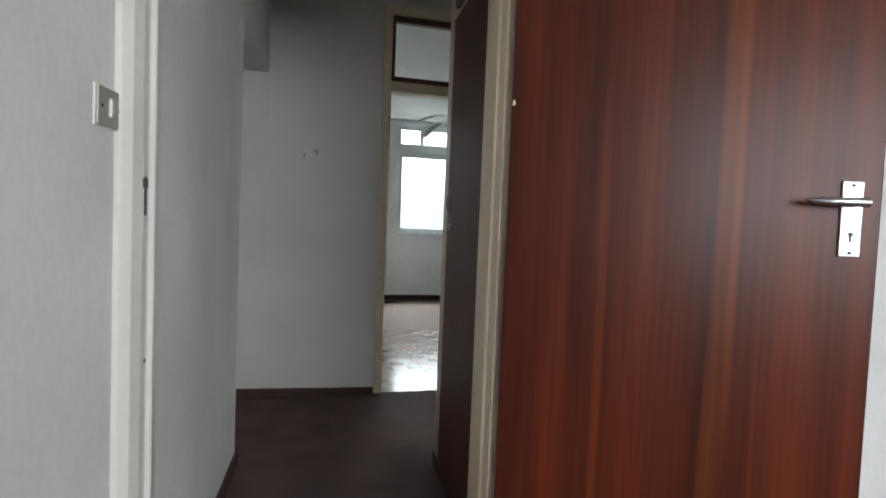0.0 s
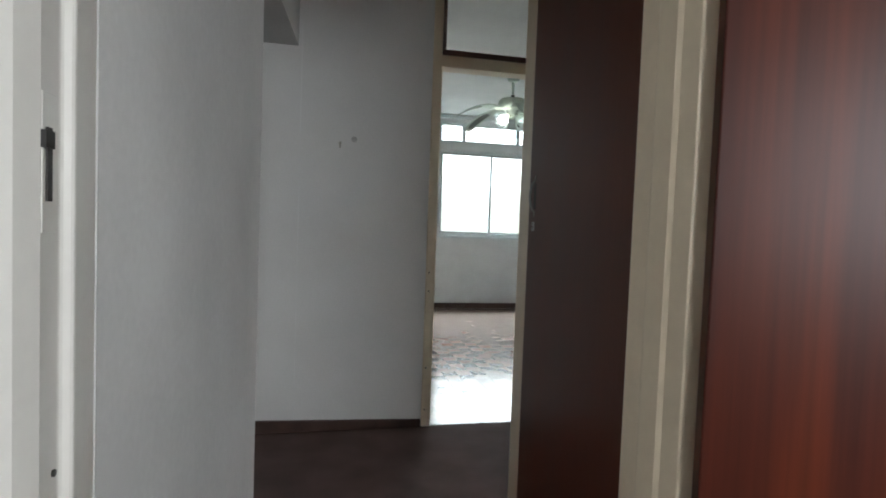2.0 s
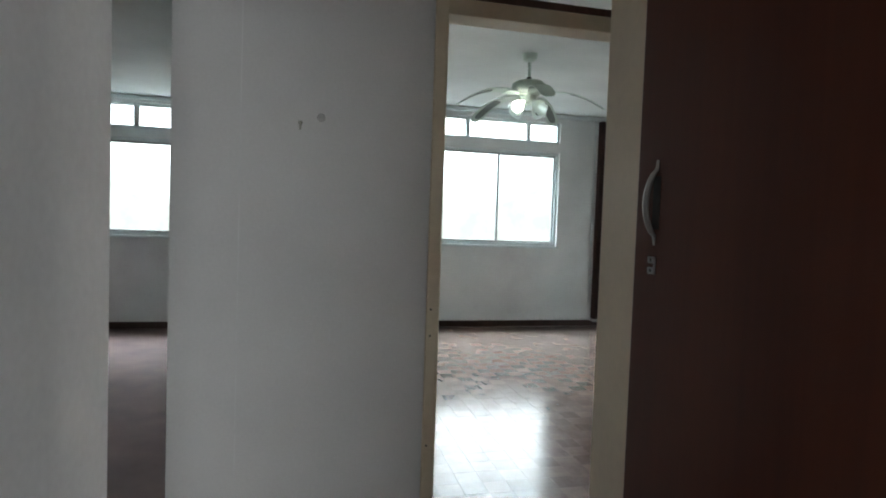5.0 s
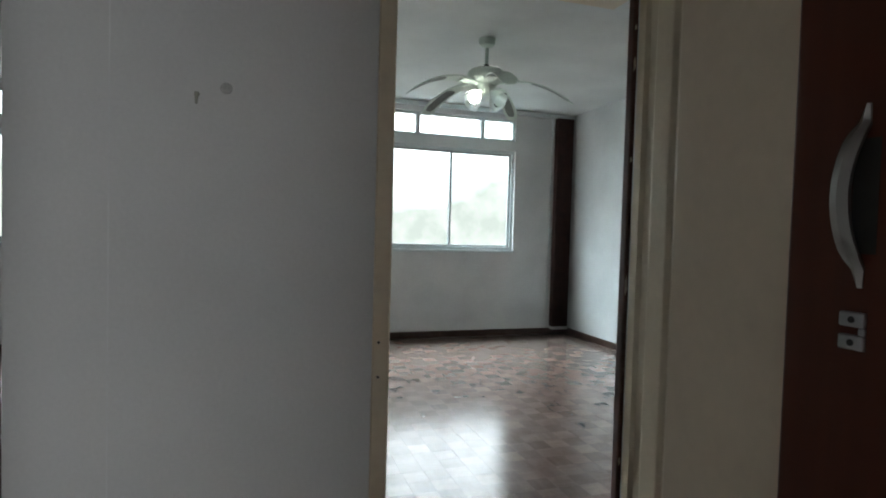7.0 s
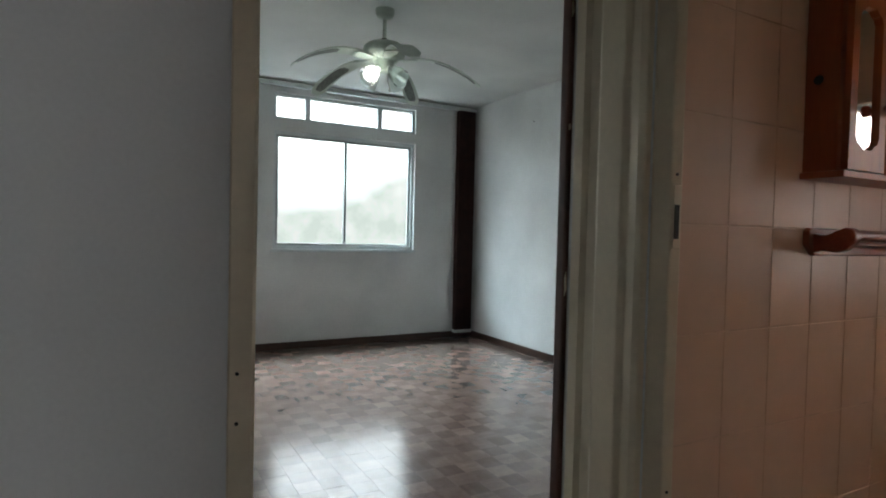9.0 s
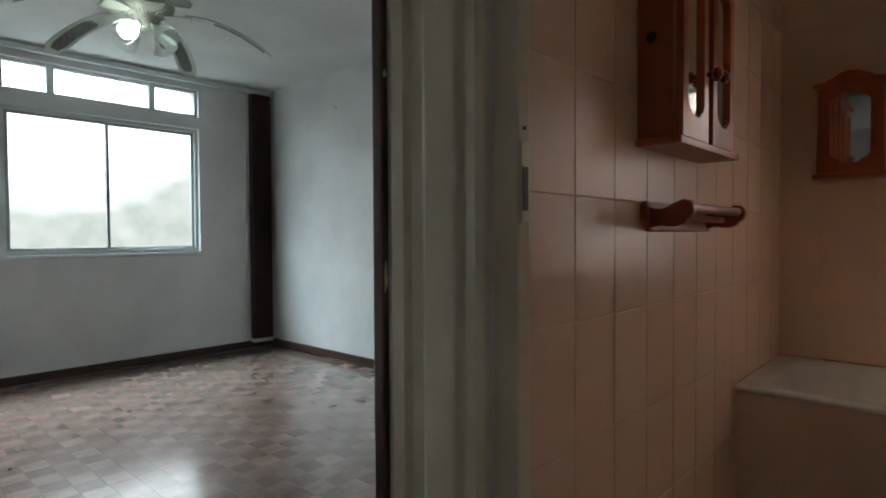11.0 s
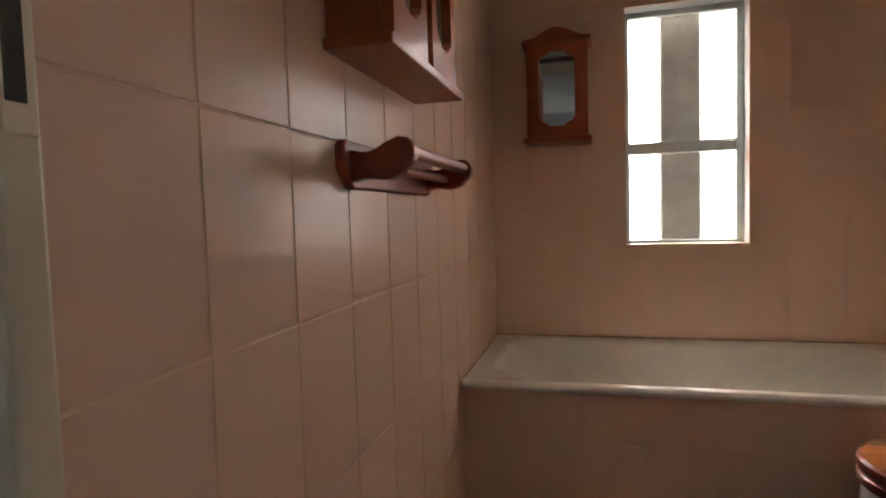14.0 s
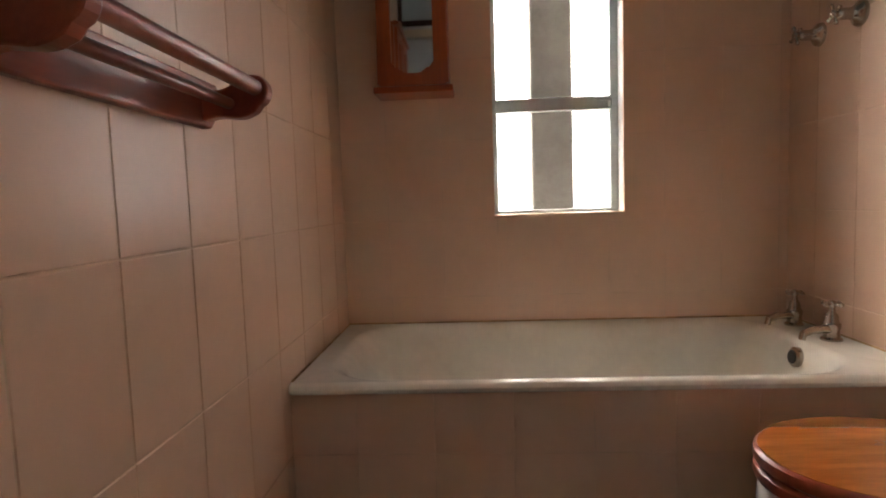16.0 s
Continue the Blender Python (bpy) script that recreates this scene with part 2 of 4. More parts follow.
# ---- shapes ----
class Shape:
    """Collects solids into one mesh."""

    def __init__(self):
        self.bm = bmesh.new()

    def box(self, x0, x1, y0, y1, z0, z1):
        v = [self.bm.verts.new(p) for p in ((x0, y0, z0), (x1, y0, z0), (x1, y1, z0), (x0, y1, z0), (x0, y0, z1), (x1, y0, z1), (x1, y1, z1), (x0, y1, z1))]
        for f in ((0, 3, 2, 1), (4, 5, 6, 7), (0, 1, 5, 4), (1, 2, 6, 5), (2, 3, 7, 6), (3, 0, 4, 7)):
            self.bm.faces.new([v[i] for i in f])
        return self

    def prism(self, plan, z0, z1, place=None):
        """A plan polygon, drawn up from z0 to z1; place turns the result."""
        place = place or Matrix()
        lo = [self.bm.verts.new(place @ Vector((x, y, z0))) for x, y in plan]
        hi = [self.bm.verts.new(place @ Vector((x, y, z1))) for x, y in plan]
        n = len(plan)
        self.bm.faces.new(lo[::-1])
        self.bm.faces.new(hi)
        for i in range(n):
            self.bm.faces.new((lo[i], lo[(i + 1) % n], hi[(i + 1) % n], hi[i]))
        return self

    def rings(self, rings, cap=True):
        rows = [[self.bm.verts.new(p) for p in r] for r in rings]
        n = len(rows[0])
        for a, b in zip(rows, rows[1:]):
            for i in range(n):
                self.bm.faces.new((a[i], a[(i + 1) % n], b[(i + 1) % n], b[i]))
        if cap:
            self.bm.faces.new(rows[0][::-1])
            self.bm.faces.new(rows[-1])
        return self

    def lathe(self, profile, place=None, seg=24, cap=True):
        place = place or Matrix()
        return self.rings([[place @ Vector((r * math.cos(a), r * math.sin(a), z)) for a in [2 * math.pi * k / seg for k in range(seg)]] for r, z in profile], cap)

    def rod(self, a, b, r0, r1=None, seg=14):
        a, b = Vector(a), Vector(b)
        q = (b - a).to_track_quat("Z", "Y").to_matrix().to_4x4()
        return self.lathe([(r0, 0), (r1 or r0, (b - a).length)], Matrix.Translation(a) @ q, seg)

    def pipe(self, pts, radii, seg=12):
        rings = []
        pts = [Vector(p) for p in pts]
        for i, p in enumerate(pts):
            d = (pts[min(i + 1, len(pts) - 1)] - pts[max(i - 1, 0)]).normalized()
            q = d.to_track_quat("Z", "Y")
            rings.append([p + q @ Vector((radii[i] * math.cos(2 * math.pi * k / seg), radii[i] * math.sin(2 * math.pi * k / seg), 0)) for k in range(seg)])
        return self.rings(rings)

    def make(self, name, mat, parent=None, bevel=0.0, smooth=False, at=None):
        bmesh.ops.recalc_face_normals(self.bm, faces=self.bm.faces)
        me = bpy.data.meshes.new(name)
        self.bm.to_mesh(me)
        self.bm.free()
        me.materials.append(mat)
        if smooth:
            for p in me.polygons:
                p.use_smooth = True
        ob = new(name, me)
        if bevel:
            bv = ob.modifiers.new("edge", "BEVEL")
            bv.width, bv.segments, bv.limit_method, bv.angle_limit = bevel, 2, "ANGLE", radians(40)
        if smooth:
            es = ob.modifiers.new("split", "EDGE_SPLIT")
            es.split_angle = radians(38)
        if at:
            ob.matrix_world = at
        if parent:
            ob.parent = parent
        return ob


def empty(name, label, category, x=0, y=0, z=0, group=""):
    e = new(name)
    e.empty_display_size = 0.1
    e.matrix_world = pose(x, y, z)
    return tagged(e, label, category, group)


def under(ob, parent):
    """Hang a part built in world places under its thing."""
    ob.parent = parent
    ob.matrix_parent_inverse = parent.matrix_basis.inverted()
    return ob


def wall(name, x0, x1, y0, y1, z0, z1, mat, holes=(), along="x", label=""):
    """A straight wall with openings (from, to, low, high) through it."""
    a0, a1 = (x0, x1) if along == "x" else (y0, y1)
    cuts = sorted({a0, a1, *[h[0] for h in holes], *[h[1] for h in holes]})
    s = Shape()
    for a, b in zip(cuts, cuts[1:]):
        mid = (a + b) / 2
        levels, inside = [z0], [h for h in holes if h[0] < mid < h[1]]
        for h in sorted(inside, key=lambda q: q[2]):
            levels += [h[2], h[3]]
        levels.append(z1)
        for lo, hi in zip(levels[::2], levels[1::2]):
            if hi - lo > 0.001:
                if along == "x":
                    s.box(a, b, y0, y1, lo, hi)
                else:
                    s.box(x0, x1, a, b, lo, hi)
    return tagged(s.make(name, mat), label, "wall", kind="structure")


def block(name, lo_hi, mat, label="", category="wall", bevel=0.0):
    return tagged(Shape().box(*lo_hi).make(name, mat, bevel=bevel), label, category, kind="structure")


def slab(name, plan, z0, z1, mat, label="", category="wall", bevel=0.0):
    return tagged(Shape().prism(plan, z0, z1).make(name, mat, bevel=bevel), label, category, kind="structure")


# ---- the plan ----
H = 2.64            # ceiling
END = 3.90          # hall end wall
FAR = 8.36          # facade, inner face
SIDE = 3.277        # bedroom side wall
TY = 3.56           # bathroom tiled wall
BX, BS = 2.90, 2.085  # bathroom window wall and tap wall
SKEW = 0.0892       # the passage runs slightly askew to the end wall


def left_x(y):
    return -0.85 + SKEW * (y - 2.87)


def cup_x(y):
    return 0.085 + SKEW * (y - 2.746)


# floors
block("floor_hall", (-1.3, 0.9, 1.9, 3.908, -0.12, 0.0), CARPET, "dark brown carpet on the passage floor", "floor")
block("floor_lounge", (-4.6, -1.3, 1.9, FAR + 0.2, -0.12, 0.0), LOUNGE_CARPET, "mauve brown carpet in the lounge", "floor")
block("floor_lounge_strip", (-1.3, -0.87, 3.908, FAR + 0.2, -0.12, 0.0), LOUNGE_CARPET, "mauve brown carpet in the lounge", "floor")
block("floor_entrance", (-3.4, 2.7, -3.0, 1.9, -0.12, 0.0), CARPET, "dark brown carpet in the entrance room", "floor")
floor_bed = block("floor_bedroom", (-0.87, SIDE + 0.1, 3.908, FAR + 0.2, -0.12, -0.004), PARQUET, "worn glossy wooden parquet floor of the bedroom", "floor")
# floor out of view, its dark colour chosen to shade the bath panel
block("floor_bathroom", (0.9, 3.05, 1.9, TY + 0.1, -0.12, 0.0), DARKFLOOR, "unseen bathroom floor, dark brown to cut bounced light", "floor")
block("ceiling", (-4.8, 3.5, -3.2, FAR + 0.25, H, H + 0.15), CEILING, "plain white painted ceiling", "ceiling")
block("ceiling_lounge", (-4.6, -1.08, 1.9, FAR, 2.47, H - 0.004), CEILING, "plain white painted lounge ceiling", "ceiling")
block("ground", (-400, 400, FAR + 0.3, 420, -9.2, -9.0), GROUND, "green garden ground far below the window", "ground")

# facade with its window holes
WX0, WX1, WZ0, WZ1, TZ0, TZ1 = 1.00, 2.525, 1.0, 2.16, 2.27, 2.53
W2X0, W2X1 = -0.80, 0.455
LX0, LX1 = -2.74, -1.17
LZ1, LT0, LT1 = 2.03, 2.13, 2.40   # the lounge windows are lower
wall("wall_facade", -4.8, 3.5, FAR, FAR + 0.20, 0, H, PLASTER,
     [(a, b, c, d) for a, b in ((WX0, WX1), (W2X0, W2X1)) for c, d in ((WZ0, WZ1), (TZ0, TZ1))] + [(LX0, LX1, WZ0, LZ1), (LX0, LX1, LT0, LT1)], label="white painted plaster wall with sliding windows")
wall("wall_bedroom_east", SIDE, SIDE + 0.12, END, FAR, 0, H, PLASTER, along="y", label="white painted plaster bedroom wall")
wall("wall_bedroom_lounge", -0.975, -0.87, END + 0.10, FAR, 0, H, PLASTER, along="y", label="white painted partition wall")
wall("wall_lounge_west", -4.72, -4.6, 1.9, FAR, 0, H, PLASTER, along="y", label="white painted lounge wall")
wall("wall_lounge_south", -4.6, left_x(1.9) - 0.2, 1.8, 1.9, 0, H, PLASTER, label="white painted lounge wall")

# end wall with bedroom door and transom light
DX0, DX1 = 0.018, 0.845
wall("wall_end", -0.975, 0.96, END, END + 0.10, 0, H, BOARD, [(DX0, 0.96, 0, 2.555)], label="white painted board partition with a fine seam")
Shape().box(-0.742, -0.738, END - 0.0008, END, 0.075, 2.2).make("seam", PLASTER)
tagged(bpy.data.objects["seam"], "fine vertical joint strip on the white partition", "trim", kind="structure")
slab("wall_bathroom_north", [(0.90, TY + 0.012), (SIDE, TY + 0.012), (SIDE, END + 0.10), (1.0, END + 0.10), (0.884, END + 0.018), (0.884, END - 0.02), (0.90, END - 0.02)], 0, H, PLASTER, "thick wall between bathroom and bedroom")

# passage
slab("wall_hall_left", [(left_x(1.62), 1.62), (left_x(2.87), 2.87), (left_x(2.87) - 0.205, 2.87), (left_x(1.62) - 0.205, 1.62)], 0, H, PLASTER, "smooth pale painted passage wall")
slab("beam", [(left_x(2.87), 2.87), (left_x(END), END), (left_x(END) - 0.21, END), (left_x(2.87) - 0.205, 2.87)], 2.075, H, PLASTER, "plastered beam over the lounge opening", "beam")
slab("wall_entrance_left", [(-1.111, 0.75), (-1.000, 1.45), (-1.000, 1.60), (-1.20, 1.60), (-1.20, 0.75)], 0, H, PLASTER, "rough added white plaster wall out of view with a light switch")
# unseen walls added behind the camera; the south opening lets the fill lamp in
wall("unseen_room_north", -3.4, -1.16, 0.75, 0.87, 0, H, PLASTER, label="added white plaster wall out of view")
wall("unseen_room_west", -3.4, -3.28, -3.0, 0.75, 0, H, PLASTER, along="y", label="added white plaster wall out of view")
wall("unseen_room_south", -3.4, 2.72, -3.12, -3.0, 0, H, PLASTER, [(-0.7, 2.1, 0.9, 2.3)], label="added white wall out of view, opened for the fill lamp")
wall("unseen_room_east", 2.6, 2.72, -3.0, 1.60, 0, H, PLASTER, along="y", label="added white wall out of view, east of the door")
wall("wall_doorway", -0.06, 2.6, 1.445, 1.60, 0, H, PLASTER, label="added white plaster wall out of view beside the doorway")
block("wall_over_doorway", (-1.03, -0.06, 1.445, 1.60, 2.12, H), PLASTER, "added white plaster wall out of view over the doorway")

# the bathroom walls
wall("wall_bathroom_east", BX + 0.012, BX + 0.17, 1.95, TY + 0.012, 0, H, PLASTER, [(2.615, 3.045, 0.965, 1.865)], along="y", label="bathroom window wall")
wall("wall_bathroom_south", 0.86, BX + 0.012, 1.95, BS - 0.012, 0, H, PLASTER, label="bathroom tap wall")
wall("wall_bathroom_west", 0.86, 0.90, BS, END - 0.02, 0, H, PLASTER, [(2.79, 3.60, 0, 2.06), (2.83, 3.56, 2.13, 2.50)], along="y", label="lobby wall with the bathroom doorway")


# ---- skirtings ----
def skirting(name, plan):
    return tagged(Shape().prism(plan, 0, 0.072).make(name, SKIRT, bevel=0.004), "dark brown wooden skirting board", "skirting", kind="structure")


board = skirting("baseboard_end", [(-0.975, END - 0.016), (-0.035, END - 0.016), (-0.035, END), (-0.975, END)])
for v in board.data.vertices:
    if v.co.z > 0.03 and v.co.x > -0.5:
        v.co.z = 0.045  # the board dips towards the door
skirting("baseboard_end_return", [(-0.991, END - 0.016), (-0.975, END - 0.016), (-0.975, END + 0.5), (-0.991, END + 0.5)])
skirting("baseboard_hall_left", [(left_x(1.66), 1.66), (left_x(2.87), 2.87), (left_x(2.87) + 0.015, 2.885), (left_x(1.66) + 0.015, 1.66)])
skirting("baseboard_facade", [(-0.87, FAR - 0.018), (SIDE, FAR - 0.018), (SIDE, FAR), (-0.87, FAR)])
skirting("baseboard_bedroom_east", [(SIDE - 0.018, END + 0.1), (SIDE, END + 0.1), (SIDE, FAR - 0.018), (SIDE - 0.018, FAR - 0.018)])
skirting("baseboard_lounge", [(-4.6, FAR - 0.018), (-0.975, FAR - 0.018), (-0.975, FAR), (-4.6, FAR)])


# ---- door frames ----
def doorway_frame():
    """The pressed frame of the entrance doorway, with its strike plate."""
    f = Shape()
    f.prism([(-0.952, 1.45), (-0.952, 1.50), (-0.938, 1.508), (-0.938, 1.560), (-0.952, 1.568), (-0.952, 1.62), (-0.985, 1.64), (-1.02, 1.64), (-1.02, 1.604), (-0.996, 1.602), (-0.996, 1.446), (-1.005, 1.44), (-1.006, 1.405), (-0.985, 1.40), (-0.965, 1.418)], 0, 2.12)
    left = f.make("frame", WHITEGLOSS, bevel=0.004)
    g = Shape()
    g.prism([(-0.146, 1.432), (-0.146, 1.475), (-0.151, 1.483), (-0.151, 1.53), (-0.144, 1.538), (-0.144, 1.59), (-0.11, 1.61), (-0.055, 1.61), (-0.055, 1.604), (-0.064, 1.60), (-0.064, 1.432)], 0, 2.12)
    right = g.make("frame", FRAME, bevel=0.004)
    top = Shape().box(-0.95, -0.146, 1.45, 1.60, 2.05, 2.12).make("frame", FRAME, bevel=0.004)
    strike = Shape().box(-0.9535, -0.9508, 1.452, 1.49, 1.14, 1.30).make("strike_plate", WHITEGLOSS, bevel=0.003)
    hole = Shape().box(-0.9512, -0.9480, 1.459, 1.471, 1.176, 1.260).box(-0.9512, -0.9455, 1.448, 1.471, 1.236, 1.256).make("keep", BLACK)
    e = empty("door_frame", "cream painted pressed doorway frame with lock keep", "door frame", -0.5, 1.56)
    e["kind"] = "structure"
    for o in (left, strike, hole):
        o.location.x -= 0.011
    for o in (left, right, top, strike, hole):
        under(o, e)
    for z in (0.27, 0.85):
        under(Shape().rod((-0.964, 1.485, z), (-0.960, 1.485, z), 0.0045).make("screw", BLACK), e)


doorway_frame()


def bedroom_frame():
    parts = [
        Shape().box(DX0 - 0.05, DX0, END - 0.012, END + 0.112, 0, 2.60).box(DX0, DX0 + 0.012, END + 0.03, END + 0.07, 0, 2.04).make("frame", FRAME, bevel=0.004),
        Shape().box(DX0, DX1, END - 0.006, END + 0.106, 2.04, 2.105).make("frame", FRAME, bevel=0.004),
        Shape().box(DX0 - 0.05, DX1 + 0.03, END - 0.014, END + 0.112, 2.545, 2.60).make("frame", FRAME, bevel=0.004),
        Shape().box(DX1, DX1 + 0.036, END - 0.02, END + 0.016, 0, 2.54).make("jamb", DARKWOOD, bevel=0.006),
    ]
    s = Shape()
    for a, b, c, d in ((DX0 + 0.002, DX1 - 0.002, 2.107, 2.142), (DX0 + 0.002, DX1 - 0.002, 2.50, 2.543), (DX0 + 0.002, DX0 + 0.026, 2.142, 2.50), (DX1 - 0.028, DX1 - 0.002, 2.142, 2.50)):
        s.box(a, b, END + 0.01, END + 0.06, c, d)
    parts.append(s.make("transom_frame", DARKWOOD, bevel=0.004))
    pane = Shape().box(DX0 + 0.026, DX1 - 0.028, END + 0.03, END + 0.036, 2.142, 2.50).make("pane", GLASS)
    pane.visible_shadow = False
    parts.append(pane)
    for z, h in ((0.42, 0.03), (1.02, 0.07), (1.48, 0.02), (1.79, 0.05), (1.93, 0.02)):
        parts.append(Shape().prism([(DX1 + 0.004, z), (DX1 + 0.012, z + h * 0.3), (DX1 + 0.008, z + h), (DX1 + 0.003, z + h * 0.7)], 0, 0.0012, Matrix(((1, 0, 0, 0), (0, 0, -1, END - 0.0199), (0, 1, 0, 0), (0, 0, 0, 1)))).make("paint_chip", FRAME))
    e = empty("bedroom_door_frame", "cream door frame with dark wooden transom light", "door frame", 0.42, END)
    e["kind"] = "structure"
    for o in parts:
        under(o, e)
    for z in (0.10, 0.34, 0.78, 0.885):
        under(Shape().rod((DX0 - 0.033, END - 0.0125, z), (DX0 - 0.033, END - 0.0155, z), 0.004).make("screw", BLACK), e)


bedroom_frame()


def bathroom_frame():
    prof = [(0.858, 3.86), (0.842, 3.85), (0.842, 3.815), (0.852, 3.80), (0.852, 3.765), (0.838, 3.75), (0.836, 3.67), (0.848, 3.655), (0.842, 3.625), (0.846, 3.605), (0.868, 3.60), (0.872, 3.550), (0.905, 3.545), (0.905, 3.60), (0.90, 3.60), (0.858, 3.605)]
    parts = [Shape().prism(prof, 0, 2.06).make("frame", FRAME, bevel=0.004),
             Shape().box(0.845, 0.905, 2.75, 2.80, 0, 2.06).make("frame", FRAME, bevel=0.005),
             Shape().box(0.845, 0.905, 2.80, 3.60, 2.06, 2.11).make("frame", FRAME, bevel=0.005),
             Shape().box(0.8735, 0.9005, 3.5425, 3.5455, 1.165, 1.31).make("strike_plate", FRAME, bevel=0.002),
             # the keep's hole is a black plate, its inner shade put into the colour
             Shape().box(0.8765, 0.891, 3.5405, 3.5435, 1.187, 1.265).make("keep", BLACK)]
    t = Shape()
    for a, b, c, d in ((2.83, 3.56, 2.13, 2.165), (2.83, 3.56, 2.465, 2.50), (2.83, 2.855, 2.165, 2.465), (3.535, 3.56, 2.165, 2.465)):
        t.box(0.856, 0.908, a, b, c, d)
    parts.append(t.make("transom_frame", DARKWOOD, bevel=0.003))
    pane = Shape().box(0.877, 0.882, 2.855, 3.535, 2.165, 2.465).make("pane", GLASS)
    pane.visible_shadow = False
    parts.append(pane)
    for z in (1.335, 0.60):
        parts.append(Shape().rod((0.884, 3.5452, z), (0.884, 3.542, z), 0.0035).make("screw", BLACK))
    e = empty("bathroom_door_frame", "cream gloss moulded bathroom door frame with strike plate", "door frame", 0.87, 3.2)
    e["kind"] = "structure"
    for o in parts:
        under(o, e)


bathroom_frame()


# ---- windows ----
def sliding_window(name, x0, x1, label, mull, bars, WZ1=WZ1, TZ0=TZ0, TZ1=TZ1):
    e = empty(name, label, "window", (x0 + x1) / 2, FAR + 0.1, WZ0)
    e["kind"] = "structure"
    y0, y1 = FAR + 0.035, FAR + 0.085
    s = Shape()
    s.box(x0, x1, y0, y1, WZ0, WZ0 + 0.035).box(x0, x1, y0, y1, WZ1 - 0.035, WZ1).box(x0, x0 + 0.03, y0, y1, WZ0, WZ1).box(x1 - 0.03, x1, y0, y1, WZ0, WZ1)
    under(s.make("frame", SASH, bevel=0.003), e)
    s = Shape()
    for a, b, dy in ((x0 + 0.03, mull + 0.012, 0.012), (mull - 0.012, x1 - 0.03, 0.034)):
        s.box(a, b, y0 + dy - 0.008, y0 + dy + 0.012, WZ0 + 0.035, WZ0 + 0.055).box(a, b, y0 + dy - 0.008, y0 + dy + 0.012, WZ1 - 0.058, WZ1 - 0.035)
        s.box(a, a + 0.024, y0 + dy - 0.008, y0 + dy + 0.012, WZ0 + 0.035, WZ1 - 0.035).box(b - 0.024, b, y0 + dy - 0.008, y0 + dy + 0.012, WZ0 + 0.035, WZ1 - 0.035)
    under(s.make("sash", ALU, bevel=0.002), e)
    for a, b, dy in ((x0 + 0.05, mull - 0.01, 0.012), (mull + 0.01, x1 - 0.05, 0.034)):
        p = Shape().box(a, b, y0 + dy, y0 + dy + 0.004, WZ0 + 0.05, WZ1 - 0.05).make("pane", GLASS)
        p.visible_shadow = False
        under(p, e)
    s = Shape()
    s.box(x0, x1, y0, y1, TZ0, TZ0 + 0.03).box(x0, x1, y0, y1, TZ1 - 0.03, TZ1).box(x0, x0 + 0.028, y0, y1, TZ0, TZ1).box(x1 - 0.028, x1, y0, y1, TZ0, TZ1)
    for b in bars:
        s.box(b - 0.026, b + 0.026, y0 - 0.006, y1, TZ0, TZ1)
    under(s.make("transom_frame", SASH, bevel=0.003), e)
    edges = [x0 + 0.02, *bars, x1 - 0.02]
    for a, b in zip(edges, edges[1:]):
        p = Shape().box(a + 0.02, b - 0.02, y0 + 0.025, y0 + 0.029, TZ0 + 0.025, TZ1 - 0.025).make("pane", GLASS)
        p.visible_shadow = False
        under(p, e)
    under(Shape().box(x0 - 0.02, x1 + 0.02, FAR - 0.018, FAR + 0.034, WZ0 - 0.03, WZ0).make("sill", SASH, bevel=0.004), e)


sliding_window("window_1", WX0, WX1, "pale aluminium sliding window with three transom panes", 1.745, (1.337, 2.115))
sliding_window("window_2", W2X0, W2X1, "pale aluminium sliding window with transom panes", -0.17, (-0.4, 0.1))
sliding_window("window_3", LX0, LX1, "pale aluminium sliding window in the lounge", -1.93, (-2.30, -1.62), LZ1, LT0, LT1)
tagged(Shape().box(-4.58, -1.0, FAR - 0.06, FAR - 0.02, 2.425, 2.455).make("curtain_rail", SASH, bevel=0.003), "thin pale curtain rail along the lounge wall", "curtain rail")


def bathroom_window():
    e = empty("window_4", "grey steel bathroom casement window with middle bar", "window", BX + 0.1, 2.83, 0.965)
    e["kind"] = "structure"
    y0, y1, z0, z1 = 2.615, 3.045, 0.965, 1.865
    xa, xb = BX + 0.075, BX + 0.105
    s = Shape()
    s.box(xa, xb, y0, y0 + 0.026, z0, z1).box(xa, xb, y1 - 0.018, y1, z0, z1).box(xa, xb, y0, y1, z0, z0 + 0.016).box(xa, xb, y0, y1, z1 - 0.022, z1)
    s.box(xa - 0.006, xb, y0 + 0.02, y1 - 0.012, 1.318, 1.362)
    under(s.make("frame", SASH, bevel=0.003), e)
    for a, b in ((z0 + 0.012, 1.325), (1.355, z1 - 0.016)):
        p = Shape().box(xa + 0.015, xa + 0.019, y0 + 0.02, y1 - 0.012, a, b).make("pane", GLASS)
        p.visible_shadow = False
        under(p, e)
    under(Shape().box(BX + 0.004, xa, y0 - 0.0, y1, z0 - 0.008, z0 + 0.004).make("sill", FRAME, bevel=0.002), e)
    under(Shape().rod((xa - 0.008, y0 + 0.03, 1.33), (xa - 0.03, y0 + 0.035, 1.345), 0.007).rod((xa - 0.03, y0 + 0.035, 1.345), (xa - 0.032, y0 + 0.085, 1.35), 0.006, 0.004).make("stay", STEEL, smooth=True), e)


bathroom_window()
tagged(Shape().box(3.16, 3.30, 2.735, 2.891, -9.0, 5.0).make("outside_pillar", CONCRETE, bevel=0.01), "weathered grey concrete pillar outside the bathroom window", "pillar", kind="structure")


